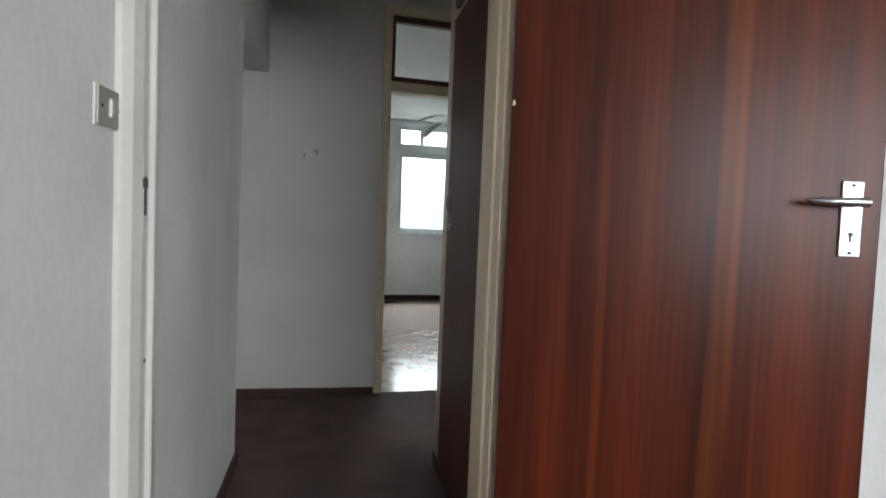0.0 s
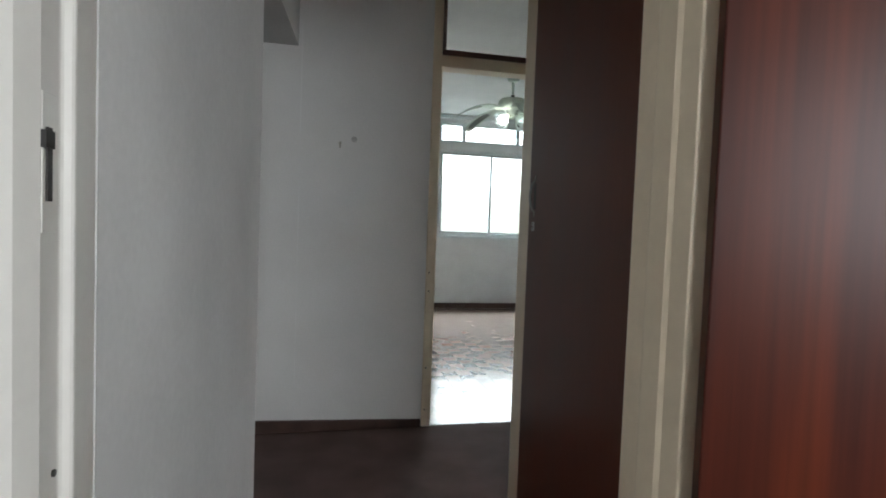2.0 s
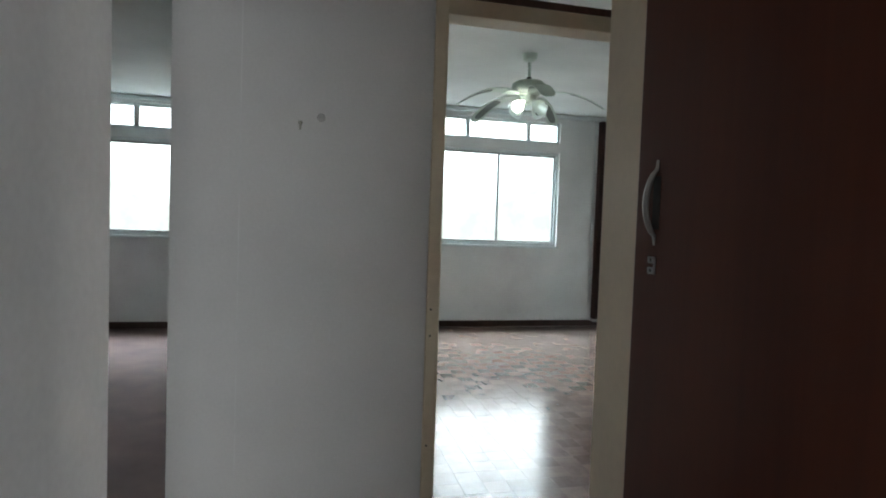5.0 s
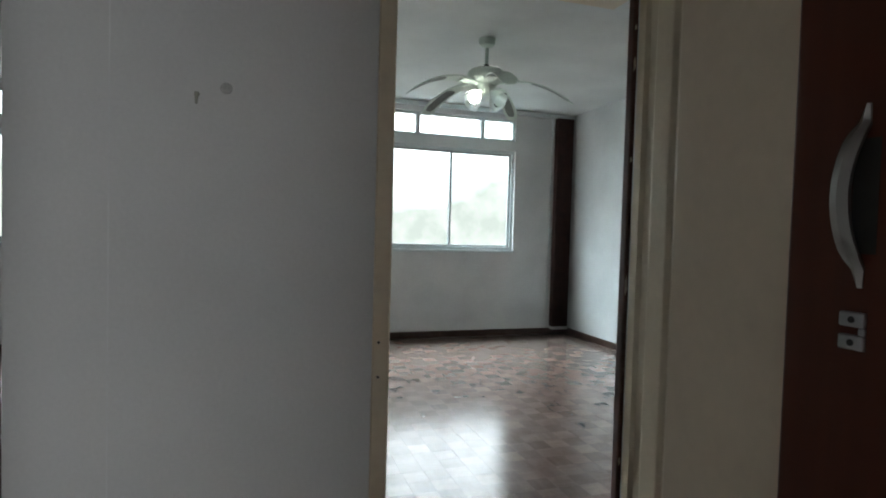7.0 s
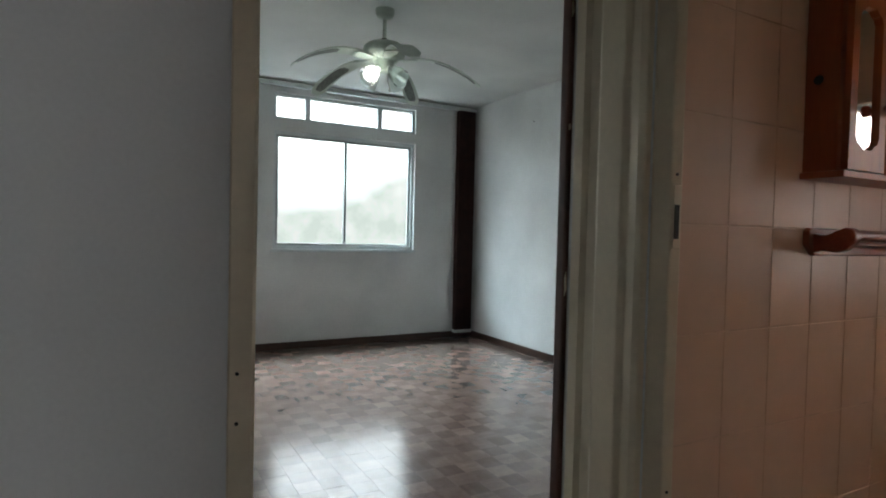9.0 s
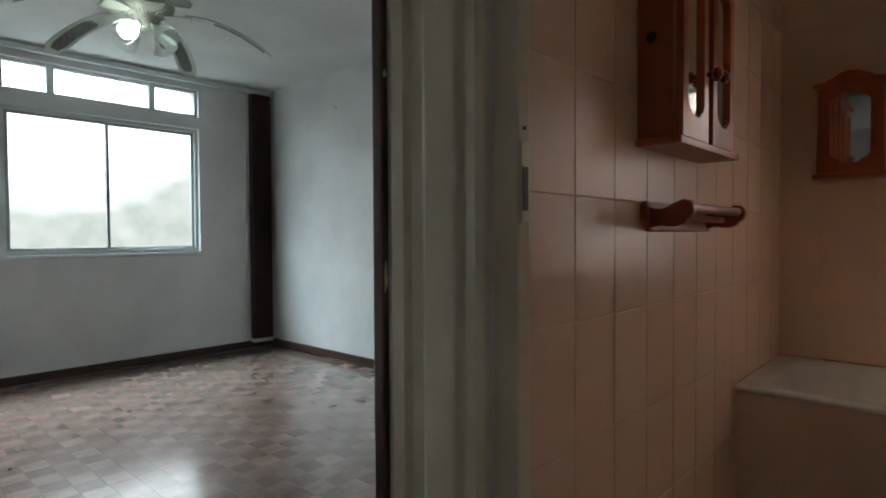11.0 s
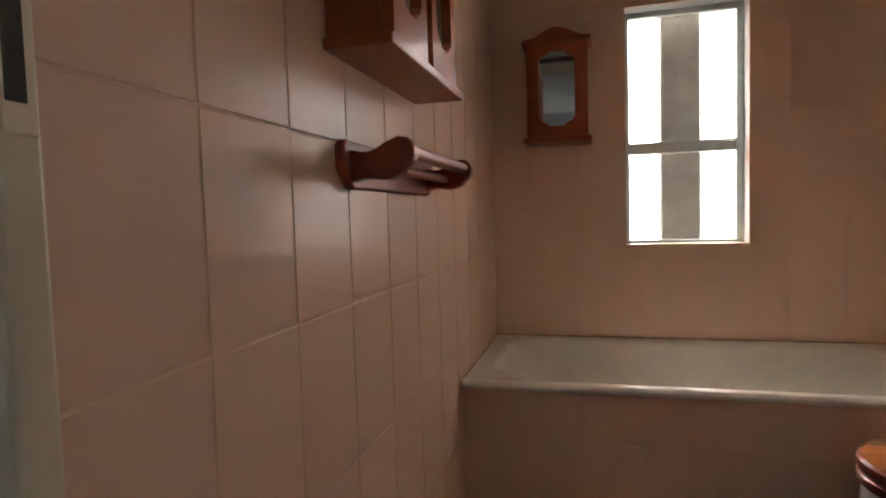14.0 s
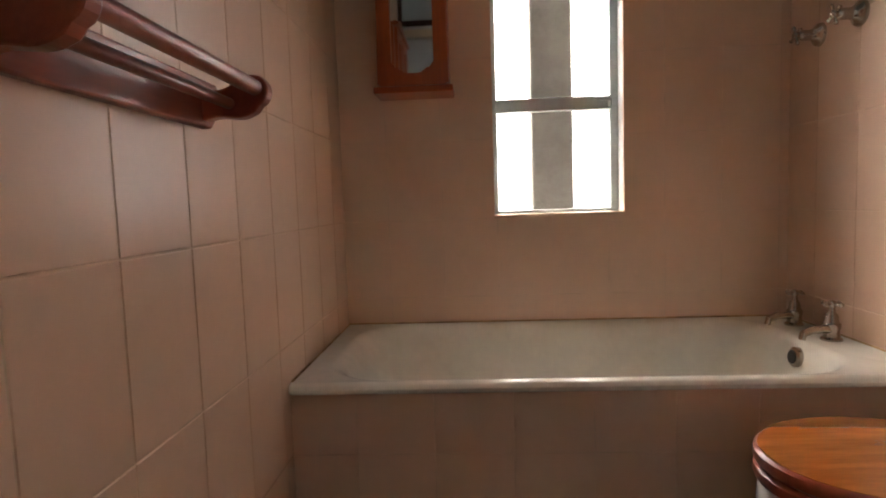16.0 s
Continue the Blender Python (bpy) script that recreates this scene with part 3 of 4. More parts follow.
def backdrop():
    """Hills and white sky, far off, on a glowing sheet with the haze painted in."""
    m = bpy.data.materials.new("painted_haze_glow")
    m.use_nodes = True
    n, l = m.node_tree.nodes, m.node_tree.links
    b = n["Principled BSDF"]
    geo = n.new("ShaderNodeNewGeometry")
    sep = n.new("ShaderNodeSeparateXYZ")
    l.new(geo.outputs["Position"], sep.inputs[0])
    ridge = n.new("ShaderNodeTexNoise")
    ridge.inputs["Scale"].default_value, ridge.inputs["Detail"].default_value = 0.021, 5
    l.new(geo.outputs["Position"], ridge.inputs["Vector"])
    mad = n.new("ShaderNodeMath")
    mad.operation = "MULTIPLY_ADD"
    l.new(ridge.outputs[0], mad.inputs[0])
    mad.inputs[1].default_value = -34.0
    l.new(sep.outputs["Z"], mad.inputs[2])
    # painted haze: the hills fade softly into the glowing white above
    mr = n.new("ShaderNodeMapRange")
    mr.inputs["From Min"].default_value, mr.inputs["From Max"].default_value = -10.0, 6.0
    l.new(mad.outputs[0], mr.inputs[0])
    trees = n.new("ShaderNodeTexNoise")
    trees.inputs["Scale"].default_value, trees.inputs["Detail"].default_value = 0.22, 7
    l.new(geo.outputs["Position"], trees.inputs["Vector"])
    # tree greens paled towards white, as overexposed, and given off as glow
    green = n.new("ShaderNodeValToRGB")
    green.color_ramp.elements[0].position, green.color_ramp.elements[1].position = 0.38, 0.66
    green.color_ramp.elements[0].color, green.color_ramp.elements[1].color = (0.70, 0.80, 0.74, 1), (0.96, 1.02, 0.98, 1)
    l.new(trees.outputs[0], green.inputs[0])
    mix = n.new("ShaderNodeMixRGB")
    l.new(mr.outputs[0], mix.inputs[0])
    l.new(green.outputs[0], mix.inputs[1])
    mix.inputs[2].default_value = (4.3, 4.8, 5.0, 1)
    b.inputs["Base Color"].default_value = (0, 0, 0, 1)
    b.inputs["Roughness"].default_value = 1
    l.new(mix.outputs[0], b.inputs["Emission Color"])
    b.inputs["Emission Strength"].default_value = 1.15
    tagged(Shape().box(-160, 200, 110, 110.5, -9, 90).make("backdrop", m), "glowing backdrop painted as a hazy green hillside under white overcast sky", "backdrop", kind="structure")


backdrop()


def east_sky():
    """White overcast sky beyond the bathroom window."""
    m = glowing("overcast_white", (1.0, 0.89, 0.84), 6.5)
    tagged(Shape().box(62, 62.5, -70, 76, -9, 60).make("backdrop_east", m), "plain white overcast sky", "backdrop", kind="structure")


east_sky()


# ---- entrance ----
def handle_door():
    """The open mahogany door with its lever handle: hinge, then the leaf swung back."""
    hx, hy = -0.135, 1.408
    tip = Vector((0.632, 1.043))
    d = (tip - Vector((hx, hy))).normalized()
    ang = math.degrees(math.atan2(d.y, d.x))
    e = empty("door", "open varnished red mahogany door with a steel lever handle", "door", hx, hy, 0.01)
    at = pose(hx, hy, 0.01, 0, 0, ang)
    w = 0.825
    leaf = Shape().box(0, w, -0.02, 0.02, 0, 2.03).make("leaf", DOORWOOD, bevel=0.003, at=at)
    under(leaf, e)
    chip = Shape().prism([(0.002, 1.465), (0.009, 1.468), (0.008, 1.480), (0.003, 1.478)], 0, 0.0012, at @ Matrix(((1, 0, 0, 0), (0, 0, -1, -0.0199), (0, 1, 0, 0), (0, 0, 0, 1)))).make("paint_chip", FRAME)
    under(chip, e)
    # lever set on the face turned to the room
    k = w - 0.062
    plate = Shape().box(k - 0.023, k + 0.023, -0.026, -0.0201, 1.135, 1.305).make("lock_plate", STEEL, bevel=0.004, at=at)
    lever = Shape().rod((k, -0.02, 1.256), (k, -0.068, 1.256), 0.010).pipe([(k + 0.012, -0.066, 1.256), (k - 0.03, -0.068, 1.256), (k - 0.09, -0.066, 1.256), (k - 0.108, -0.062, 1.259)], [0.011, 0.010, 0.0075, 0.003]).make("lever", STEEL, smooth=True, at=at)
    key = Shape().rod((k, -0.026, 1.186), (k, -0.0275, 1.186), 0.0055).box(k - 0.0025, k + 0.0025, -0.0275, -0.026, 1.168, 1.186).rod((k, -0.026, 1.295), (k, -0.0285, 1.295), 0.004).rod((k, -0.026, 1.145), (k, -0.0285, 1.145), 0.004).make("keyhole", BLACK, at=at)
    for o in (plate, lever, key):
        under(o, e)


handle_door()


def light_switch():
    e = empty("light_switch", "dull metal light switch plate with a white rocker", "switch", -1.0128, 1.368, 1.385)
    at = pose(-1.0132, 1.368, 1.385, 0, 0, -9.0)
    back = Shape().box(0, 0.004, -0.056, 0.056, -0.040, 0.040).make("back_plate", WHITE, bevel=0.002, at=at)
    s = Shape().box(0.004, 0.009, -0.053, 0.053, -0.038, 0.038).make("plate", SWITCH, bevel=0.003, at=at)
    r = Shape().prism([(-0.009, 0.009), (-0.009, 0.015), (0.009, 0.011), (0.009, 0.009)], -0.018, 0.018, Matrix(((0, 1, 0, 0), (1, 0, 0, 0), (0, 0, 1, 0), (0, 0, 0, 1)))).make("rocker", WHITE, bevel=0.0015, at=at)
    c = Shape().rod((0.009, -0.038, 0), (0.0105, -0.038, 0), 0.004).make("screw", BLACK, at=at)
    c2 = Shape().rod((0.009, 0.038, 0), (0.0105, 0.038, 0), 0.004).make("screw", BLACK, at=at)
    for o in (back, s, r, c, c2):
        under(o, e)


light_switch()


# ---- passage cupboard ----
def cupboard():
    e = empty("built_in_cupboard", "built-in passage cupboard with dark stained wooden doors", "cupboard", 0.4, 2.2)
    a, b = 1.655, 2.746
    body = Shape().prism([(cup_x(a) + 0.012, a), (cup_x(b) + 0.004, b), (0.858, b), (0.858, a)], 0, H - 0.002).make("body", PLASTER)
    y0, y1 = 1.70, 2.567
    fr = Shape()
    fr.prism([(cup_x(y1), y1), (cup_x(b), b), (cup_x(b) + 0.03, b), (cup_x(y1) + 0.03, y1)], 0, H - 0.004)
    fr.prism([(cup_x(a), a), (cup_x(y0), y0), (cup_x(y0) + 0.03, y0), (cup_x(a) + 0.03, a)], 0, H - 0.004)
    fr.prism([(cup_x(y0), y0), (cup_x(y1), y1), (cup_x(y1) + 0.03, y1), (cup_x(y0) + 0.03, y0)], 2.085, 2.125)
    frame_part = fr.make("frame", FRAME, bevel=0.003)
    plinth = Shape().prism([(cup_x(y0) + 0.004, y0), (cup_x(b) - 0.008, b), (cup_x(b) + 0.03, b + 0.006), (cup_x(y0) + 0.03, y0)], 0, 0.07).make("plinth", SKIRT, bevel=0.003)
    lo = Shape().prism([(cup_x(y0) - 0.018, y0 + 0.003), (cup_x(y1) - 0.018, y1 - 0.003), (cup_x(y1) + 0.004, y1 - 0.003), (cup_x(y0) + 0.004, y0 + 0.003)], 0.085, 2.08).make("door", CUPWOOD, bevel=0.003)
    up = Shape().prism([(cup_x(y0) - 0.018, y0 + 0.003), (cup_x(y1) - 0.018, y1 - 0.003), (cup_x(y1) + 0.004, y1 - 0.003), (cup_x(y0) + 0.004, y0 + 0.003)], 2.13, H - 0.05).make("door", CUPWOOD, bevel=0.003)
    for o in (body, frame_part, plinth, lo, up):
        under(o, e)
    # bow handle: two flat tongues joined by a bowed grip over a shaded cavity
    hy = 2.500
    hx = cup_x(hy) - 0.018
    n = 20
    rings = []
    for i in range(n + 1):
        u = i / n
        z = 1.199 + 0.134 * u
        k = math.sin(math.pi * u)
        out = 0.0015 + 0.015 * max(0.0, (k - 0.35) / 0.65) ** 0.6
        c, wide = hy + 0.008 * k - 0.003, 0.0015 + 0.0055 * min(1.0, k * 1.8)
        rings.append([(hx - out, c - wide, z), (hx - out - 0.0025, c, z), (hx - out, c + wide, z), (hx - out + 0.003, c + wide, z), (hx - out + 0.003, c - wide, z)])
    under(Shape().rings(rings).make("handle", DULL, smooth=True), e)
    # flat black sheet on the door stands in for the cavity's shade
    under(Shape().prism([(hx - 0.0012, hy - 0.013), (hx - 0.0012, hy + 0.006), (hx, hy + 0.006), (hx, hy - 0.013)], 1.224, 1.308).make("handle_cavity_shade", BLACK), e)
    s = Shape().box(hx - 0.004, hx + 0.001, hy - 0.009, hy + 0.010, 1.153, 1.164).box(hx - 0.004, hx + 0.001, hy - 0.009, hy + 0.010, 1.170, 1.181)
    s.box(hx - 0.003, hx + 0.001, hy - 0.009, hy - 0.004, 1.164, 1.170)
    under(s.make("latch", STEEL, bevel=0.0015), e)
    under(Shape().rod((hx - 0.0045, hy, 1.1585), (hx - 0.003, hy, 1.1585), 0.0025).rod((hx - 0.0045, hy, 1.1755), (hx - 0.003, hy, 1.1755), 0.0025).make("screw", BLACK), e)


cupboard()

# wall marks and hooks
tagged(Shape().rod((-0.53, END, 1.58), (-0.53, END - 0.012, 1.578), 0.008, 0.005).rod((-0.53, END - 0.010, 1.584), (-0.53, END - 0.014, 1.552), 0.006, 0.003).make("wall_hook", SWITCH, smooth=True), "small grey hook on the white partition", "hook")
tagged(Shape().lathe([(0.016, 0), (0.014, 0.0015), (0.004, 0.0025)], Matrix.Translation((-0.455, END, 1.603)) @ pose(0, 0, 0, 90, 0, 0), 14).make("filler_patch", PLASTER_PATCH), "small grey filled screw hole on the partition", "wall patch", kind="structure")


# ---- bedroom ----
def ceiling_fan():
    x, y = 1.235, 6.17
    e = empty("ceiling_fan", "pale green ceiling fan with five blades and glass lamps", "ceiling fan", x, y, H)
    o = Matrix.Translation((x, y, 0))
    under(Shape().lathe([(0.062, H), (0.062, H - 0.022), (0.052, H - 0.05), (0.03, H - 0.062), (0.016, H - 0.066)], o).make("canopy", FANPAINT, smooth=True), e)
    under(Shape().lathe([(0.0125, H - 0.05), (0.0125, H - 0.215)], o, 12).make("rod", FANPAINT, smooth=True), e)
    under(Shape().lathe([(0.02, H - 0.19), (0.02, H - 0.215)], o, 12).make("coupling", BLACK, smooth=True), e)
    z = H - 0.215
    under(Shape().lathe([(0.05, z), (0.11, z - 0.012), (0.138, z - 0.035), (0.142, z - 0.065), (0.132, z - 0.088), (0.10, z - 0.108)], o, 32).make("motor_housing", FANPAINT, smooth=True), e)
    s = Shape()
    for k in range(30):
        a = 2 * math.pi * k / 30
        c, d = math.cos(a), math.sin(a)
        s.rod((x + 0.127 * c, y + 0.127 * d, z - 0.088), (x + 0.07 * c, y + 0.07 * d, z - 0.125), 0.006, 0.005, 6)
    under(s.make("vent_ribs", FANPAINT), e)
    under(Shape().lathe([(0.066, z - 0.104), (0.068, z - 0.13), (0.052, z - 0.165), (0.045, z - 0.19), (0.02, z - 0.20)], o).make("hub", FANPAINT, smooth=True), e)
    for k in range(5):
        ang = 45.0 + 72 * k
        at = Matrix.Translation((x, y, z - 0.112)) @ pose(0, 0, 0, 0, 0, ang) @ pose(0, 0, 0, 7, 0, 0)
        s = Shape()
        pts = [(0.07, 0.02), (0.16, 0.045), (0.22, 0.05), (0.22, -0.05), (0.16, -0.045), (0.07, -0.02)]
        s.prism(pts[::-1], -0.004, 0.003)
        under(s.make("blade_arm", FANPAINT, at=at, bevel=0.002), e)
        s = Shape()
        rings = []
        for i in range(13):
            u = i / 12
            r = 0.19 + 0.445 * u
            w = 0.046 + 0.014 * u if i < 11 else (0.054 if i == 11 else 0.030)
            zz = 0.006 + 0.02 * u - 0.182 * u * u
            rings.append([(r, -w, zz), (r, w, zz), (r, w, zz + 0.007), (r, -w, zz + 0.007)])
        under(s.rings(rings).make("blade", FANPAINT, at=at), e)
        s = Shape()
        rings = []
        for i in range(9):
            u = 0.32 + 0.6 * i / 8
            r = 0.19 + 0.445 * u
            w = 0.036 if 0 < i < 8 else 0.022
            zz = 0.006 + 0.02 * u - 0.182 * u * u - 0.0015
            rings.append([(r, -w, zz), (r, w, zz), (r, w, zz + 0.001), (r, -w, zz + 0.001)])
        under(s.rings(rings).make("cane_insert", FANDARK, at=at), e)
    for k, ang in enumerate((205, 295, 25, 115)):
        at = Matrix.Translation((x, y, z - 0.175)) @ pose(0, 0, 0, 0, 0, ang) @ pose(0.05, 0, 0, 0, 128, 0)
        under(Shape().lathe([(0.018, 0), (0.022, 0.03), (0.045, 0.06), (0.056, 0.10), (0.06, 0.128)], at, 24, False).make("lamp_shade", SHADE, smooth=True), e)
        if k == 0:
            under(Shape().lathe([(0.012, 0.02), (0.03, 0.05), (0.045, 0.085), (0.040, 0.115), (0.015, 0.13)], at, 20).make("bulb", BULB, smooth=True), e)
        under(Shape().lathe([(0.02, -0.03), (0.02, 0.012)], at, 12).make("lamp_holder", FANPAINT, smooth=True), e)
    under(Shape().rod((x + 0.03, y - 0.03, z - 0.19), (x + 0.03, y - 0.03, z - 0.30), 0.002).rod((x + 0.03, y - 0.03, z - 0.30), (x + 0.03, y - 0.03, z - 0.325), 0.007, 0.004).make("pull_cord", WHITE), e)


ceiling_fan()


def vertical_blind():
    e = empty("vertical_blind", "stacked maroon vertical blind hanging from a white rail", "blind", 3.1, FAR - 0.08, 0.06)
    under(Shape().box(-0.86, SIDE - 0.01, FAR - 0.075, FAR - 0.03, H - 0.062, H - 0.025).make("rail", SASH, bevel=0.003), e)
    for k in range(13):
        x = 3.02 + 0.0165 * k
        s = Shape().prism([(x, FAR - 0.115), (x + 0.004, FAR - 0.115), (x + 0.012, FAR - 0.02), (x + 0.008, FAR - 0.02)], 0.10, H - 0.065)
        under(s.make("slat", BLIND), e)
        under(Shape().prism([(x - 0.001, FAR - 0.116), (x + 0.006, FAR - 0.116), (x + 0.013, FAR - 0.024), (x + 0.007, FAR - 0.024)], 0.065, 0.1).make("weight", WHITE), e)
    under(Shape().rod((2.985, FAR - 0.03, 0.3), (2.985, FAR - 0.03, H - 0.06), 0.009).make("cord", SASH, smooth=True), e)


vertical_blind()
tagged(Shape().rod((SIDE, 7.22, 2.31), (SIDE - 0.02, 7.22, 2.315), 0.004).make("nail", BLACK), "small dark nail in the bedroom wall", "nail")


# ---- bathroom ----
def bathtub():
    e = empty("bathtub", "cream enamel built-in bathtub with a rolled rim", "bathtub", 2.57, 2.83)
    x0, x1, y0, y1, z = 2.235, BX, BS, TY, 0.605
    lip = [(0.016, 0.027), (0.005, 0.025), (-0.002, 0.019), (-0.004, 0.012), (0.0, 0.005), (0.009, 0.001), (0.020, 0.0)]

    def loop(ix0, ix1, iy0, iy1, r, zz, n=7):
        pts = []
        for cx, cy, a0 in ((ix1 - r, iy1 - r, 0), (ix0 + r, iy1 - r, 90), (ix0 + r, iy0 + r, 180), (ix1 - r, iy0 + r, 270)):
            for k in range(n):
                a = radians(a0 + 90 * k / (n - 1))
                pts.append((cx + r * math.cos(a), cy + r * math.sin(a), zz))
        return pts

    rings = [loop(x0 + dx, x1, y0, y1, 0.012, z - dz) for dx, dz in lip]
    rings += [loop(x0 + 0.030, x1 - 0.014, y0 + 0.115, y1 - 0.055, 0.17, z - 0.001), loop(x0 + 0.037, x1 - 0.022, y0 + 0.124, y1 - 0.066, 0.17, z - 0.004), loop(x0 + 0.044, x1 - 0.031, y0 + 0.132, y1 - 0.078, 0.17, z - 0.011), loop(x0 + 0.050, x1 - 0.038, y0 + 0.139, y1 - 0.090, 0.17, z - 0.024),
              loop(x0 + 0.056, x1 - 0.046, y0 + 0.144, y1 - 0.108, 0.175, z - 0.055), loop(x0 + 0.066, x1 - 0.056, y0 + 0.152, y1 - 0.135, 0.18, z - 0.11), loop(x0 + 0.085, x1 - 0.075, y0 + 0.17, y1 - 0.20, 0.19, z - 0.22), loop(x0 + 0.115, x1 - 0.105, y0 + 0.20, y1 - 0.28, 0.18, z - 0.33), loop(x0 + 0.17, x1 - 0.16, y0 + 0.26, y1 - 0.36, 0.13, z - 0.385)]
    shell = Shape().rings(rings, cap=False)
    shell.bm.verts.ensure_lookup_table()
    shell.bm.faces.new(shell.bm.verts[-len(rings[-1]):])
    under(shell.make("tub", ENAMEL, smooth=True), e)
    o = Shape().lathe([(0.028, -0.018), (0.028, 0.006), (0.021, 0.010)], Matrix.Translation((2.57, BS + 0.148, 0.556)) @ pose(0, 0, 0, -84, 0, 0), 20).make("overflow", CHROME, smooth=True)
    under(o, e)
    under(Shape().lathe([(0.019, 0.0), (0.019, 0.003)], Matrix.Translation((2.57, BS + 0.1585, 0.557)) @ pose(0, 0, 0, -84, 0, 0), 12).make("overflow_hole", BLACK), e)
    return e


tub = bathtub()


def cross_head(s, c, axis, arm=0.026, start=0.4):
    """A capstan tap head with four slim arms, each ending in a small ball."""
    q = Vector(axis).to_track_quat("Z", "Y")
    c = Vector(c)
    at = Matrix.Translation(c) @ q.to_matrix().to_4x4()
    s.lathe([(0.009, 0), (0.011, 0.004), (0.011, 0.012), (0.007, 0.017), (0.002, 0.019)], at, 14)
    for k in range(4):
        a = math.pi * k / 2 + start
        u = Vector((math.cos(a), math.sin(a), 0))
        s.rod(c + q @ (0.006 * u + Vector((0, 0, 0.008))), c + q @ (arm * u + Vector((0, 0, 0.009))), 0.0038, 0.0048, 8)
        s.rod(c + q @ (arm * u + Vector((0, 0, 0.009))), c + q @ ((arm + 0.005) * u + Vector((0, 0, 0.009))), 0.0062, 0.0035, 8)


def bath_tap(x, y):
    z = 0.604
    s = Shape()
    s.lathe([(0.027, z), (0.027, z + 0.005), (0.021, z + 0.010), (0.019, z + 0.030), (0.022, z + 0.036), (0.022, z + 0.046), (0.017, z + 0.052), (0.015, z + 0.070), (0.008, z + 0.080), (0.007, z + 0.094)], Matrix.Translation((x, y, 0)), 18)
    s.pipe([(x, y, z + 0.030), (x - 0.01, y + 0.03, z + 0.034), (x - 0.022, y + 0.066, z + 0.033), (x - 0.030, y + 0.092, z + 0.026), (x - 0.031, y + 0.096, z + 0.010)], [0.014, 0.012, 0.0105, 0.0105, 0.009])
    cross_head(s, (x, y, z + 0.092), (0, 0, 1))
    return tagged(s.make("bath_tap", CHROME, smooth=True), "chrome bath tap with a cross head on the rim", "tap", "bath taps")


bath_tap(2.563, BS + 0.058)
bath_tap(2.758, BS + 0.052)


def shower_valve(x, z):
    s = Shape()
    s.lathe([(0.034, 0), (0.032, 0.008), (0.02, 0.016), (0.015, 0.03), (0.015, 0.05), (0.01, 0.062)], Matrix.Translation((x, BS, z)) @ pose(0, 0, 0, -90, 0, 0), 20)
    cross_head(s, (x, BS + 0.06, z), (0, 1, 0))
    return tagged(s.make("shower_valve", CHROME, smooth=True), "chrome shower valve with cross head on tiled wall", "tap", "shower valves")


shower_valve(2.565, 1.477)
shower_valve(2.745, 1.472)


def ogee_top(w, lo, hi, n=22):
    """Outline of a shaped crest between -w and w."""
    pts = []
    for i in range(n + 1):
        u = -1 + 2 * i / n
        a = abs(u)
        if a > 0.82:
            h = 0.12
        else:
            h = 0.12 + 0.88 * (0.5 + 0.5 * math.cos(math.pi * a / 0.82)) ** 0.75
        pts.append((w * u, lo + (hi - lo) * h))
    return pts


def shaped_opening(w, lo, hi, n=26):
    """A pointed, waisted mirror outline, as a closed loop of (u, v)."""
    out = []
    for top in (1, -1):
        for i in range(n + 1):
            u = 1 - 2 * i / n if top == 1 else -1 + 2 * i / n
            a = abs(u)
            drop = 0.0 if a < 0.35 else (0.45 * (a - 0.35) / 0.35 if a < 0.7 else (0.45 if a < 0.82 else 0.45 + 0.55 * (a - 0.82) / 0.18))
            v = (hi - w * 0.55 * drop) if top == 1 else (lo + w * 0.55 * drop)
            out.append((w * u, v))
    return out


def panel_with_opening(s, x0, x1, z0, z1, loop, thick, place):
    """A flat door panel (u, v) with a shaped hole, extruded by thick along the third axis."""
    n = len(loop)
    cx, cz = (x0 + x1) / 2, (z0 + z1) / 2
    outer = []
    for u, v in loop:
        du, dv = u - cx, v - cz
        k = min(((x1 - cx) / abs(du)) if abs(du) > 1e-6 else 9e9, ((z1 - cz) / abs(dv)) if abs(dv) > 1e-6 else 9e9)
        outer.append((cx + du * k, cz + dv * k))
    def ring(pts, d):
        return [s.bm.verts.new(place @ Vector((u, v, d))) for u, v in pts]
    a, b, c, d = ring(outer, 0), ring(outer, thick), ring(loop, thick), ring(loop, 0)
    for p, q in ((a, b), (b, c), (c, d), (d, a)):
        for i in range(n):
            j = (i + 1) % n
            s.bm.faces.new((p[i], p[j], q[j], q[i]))


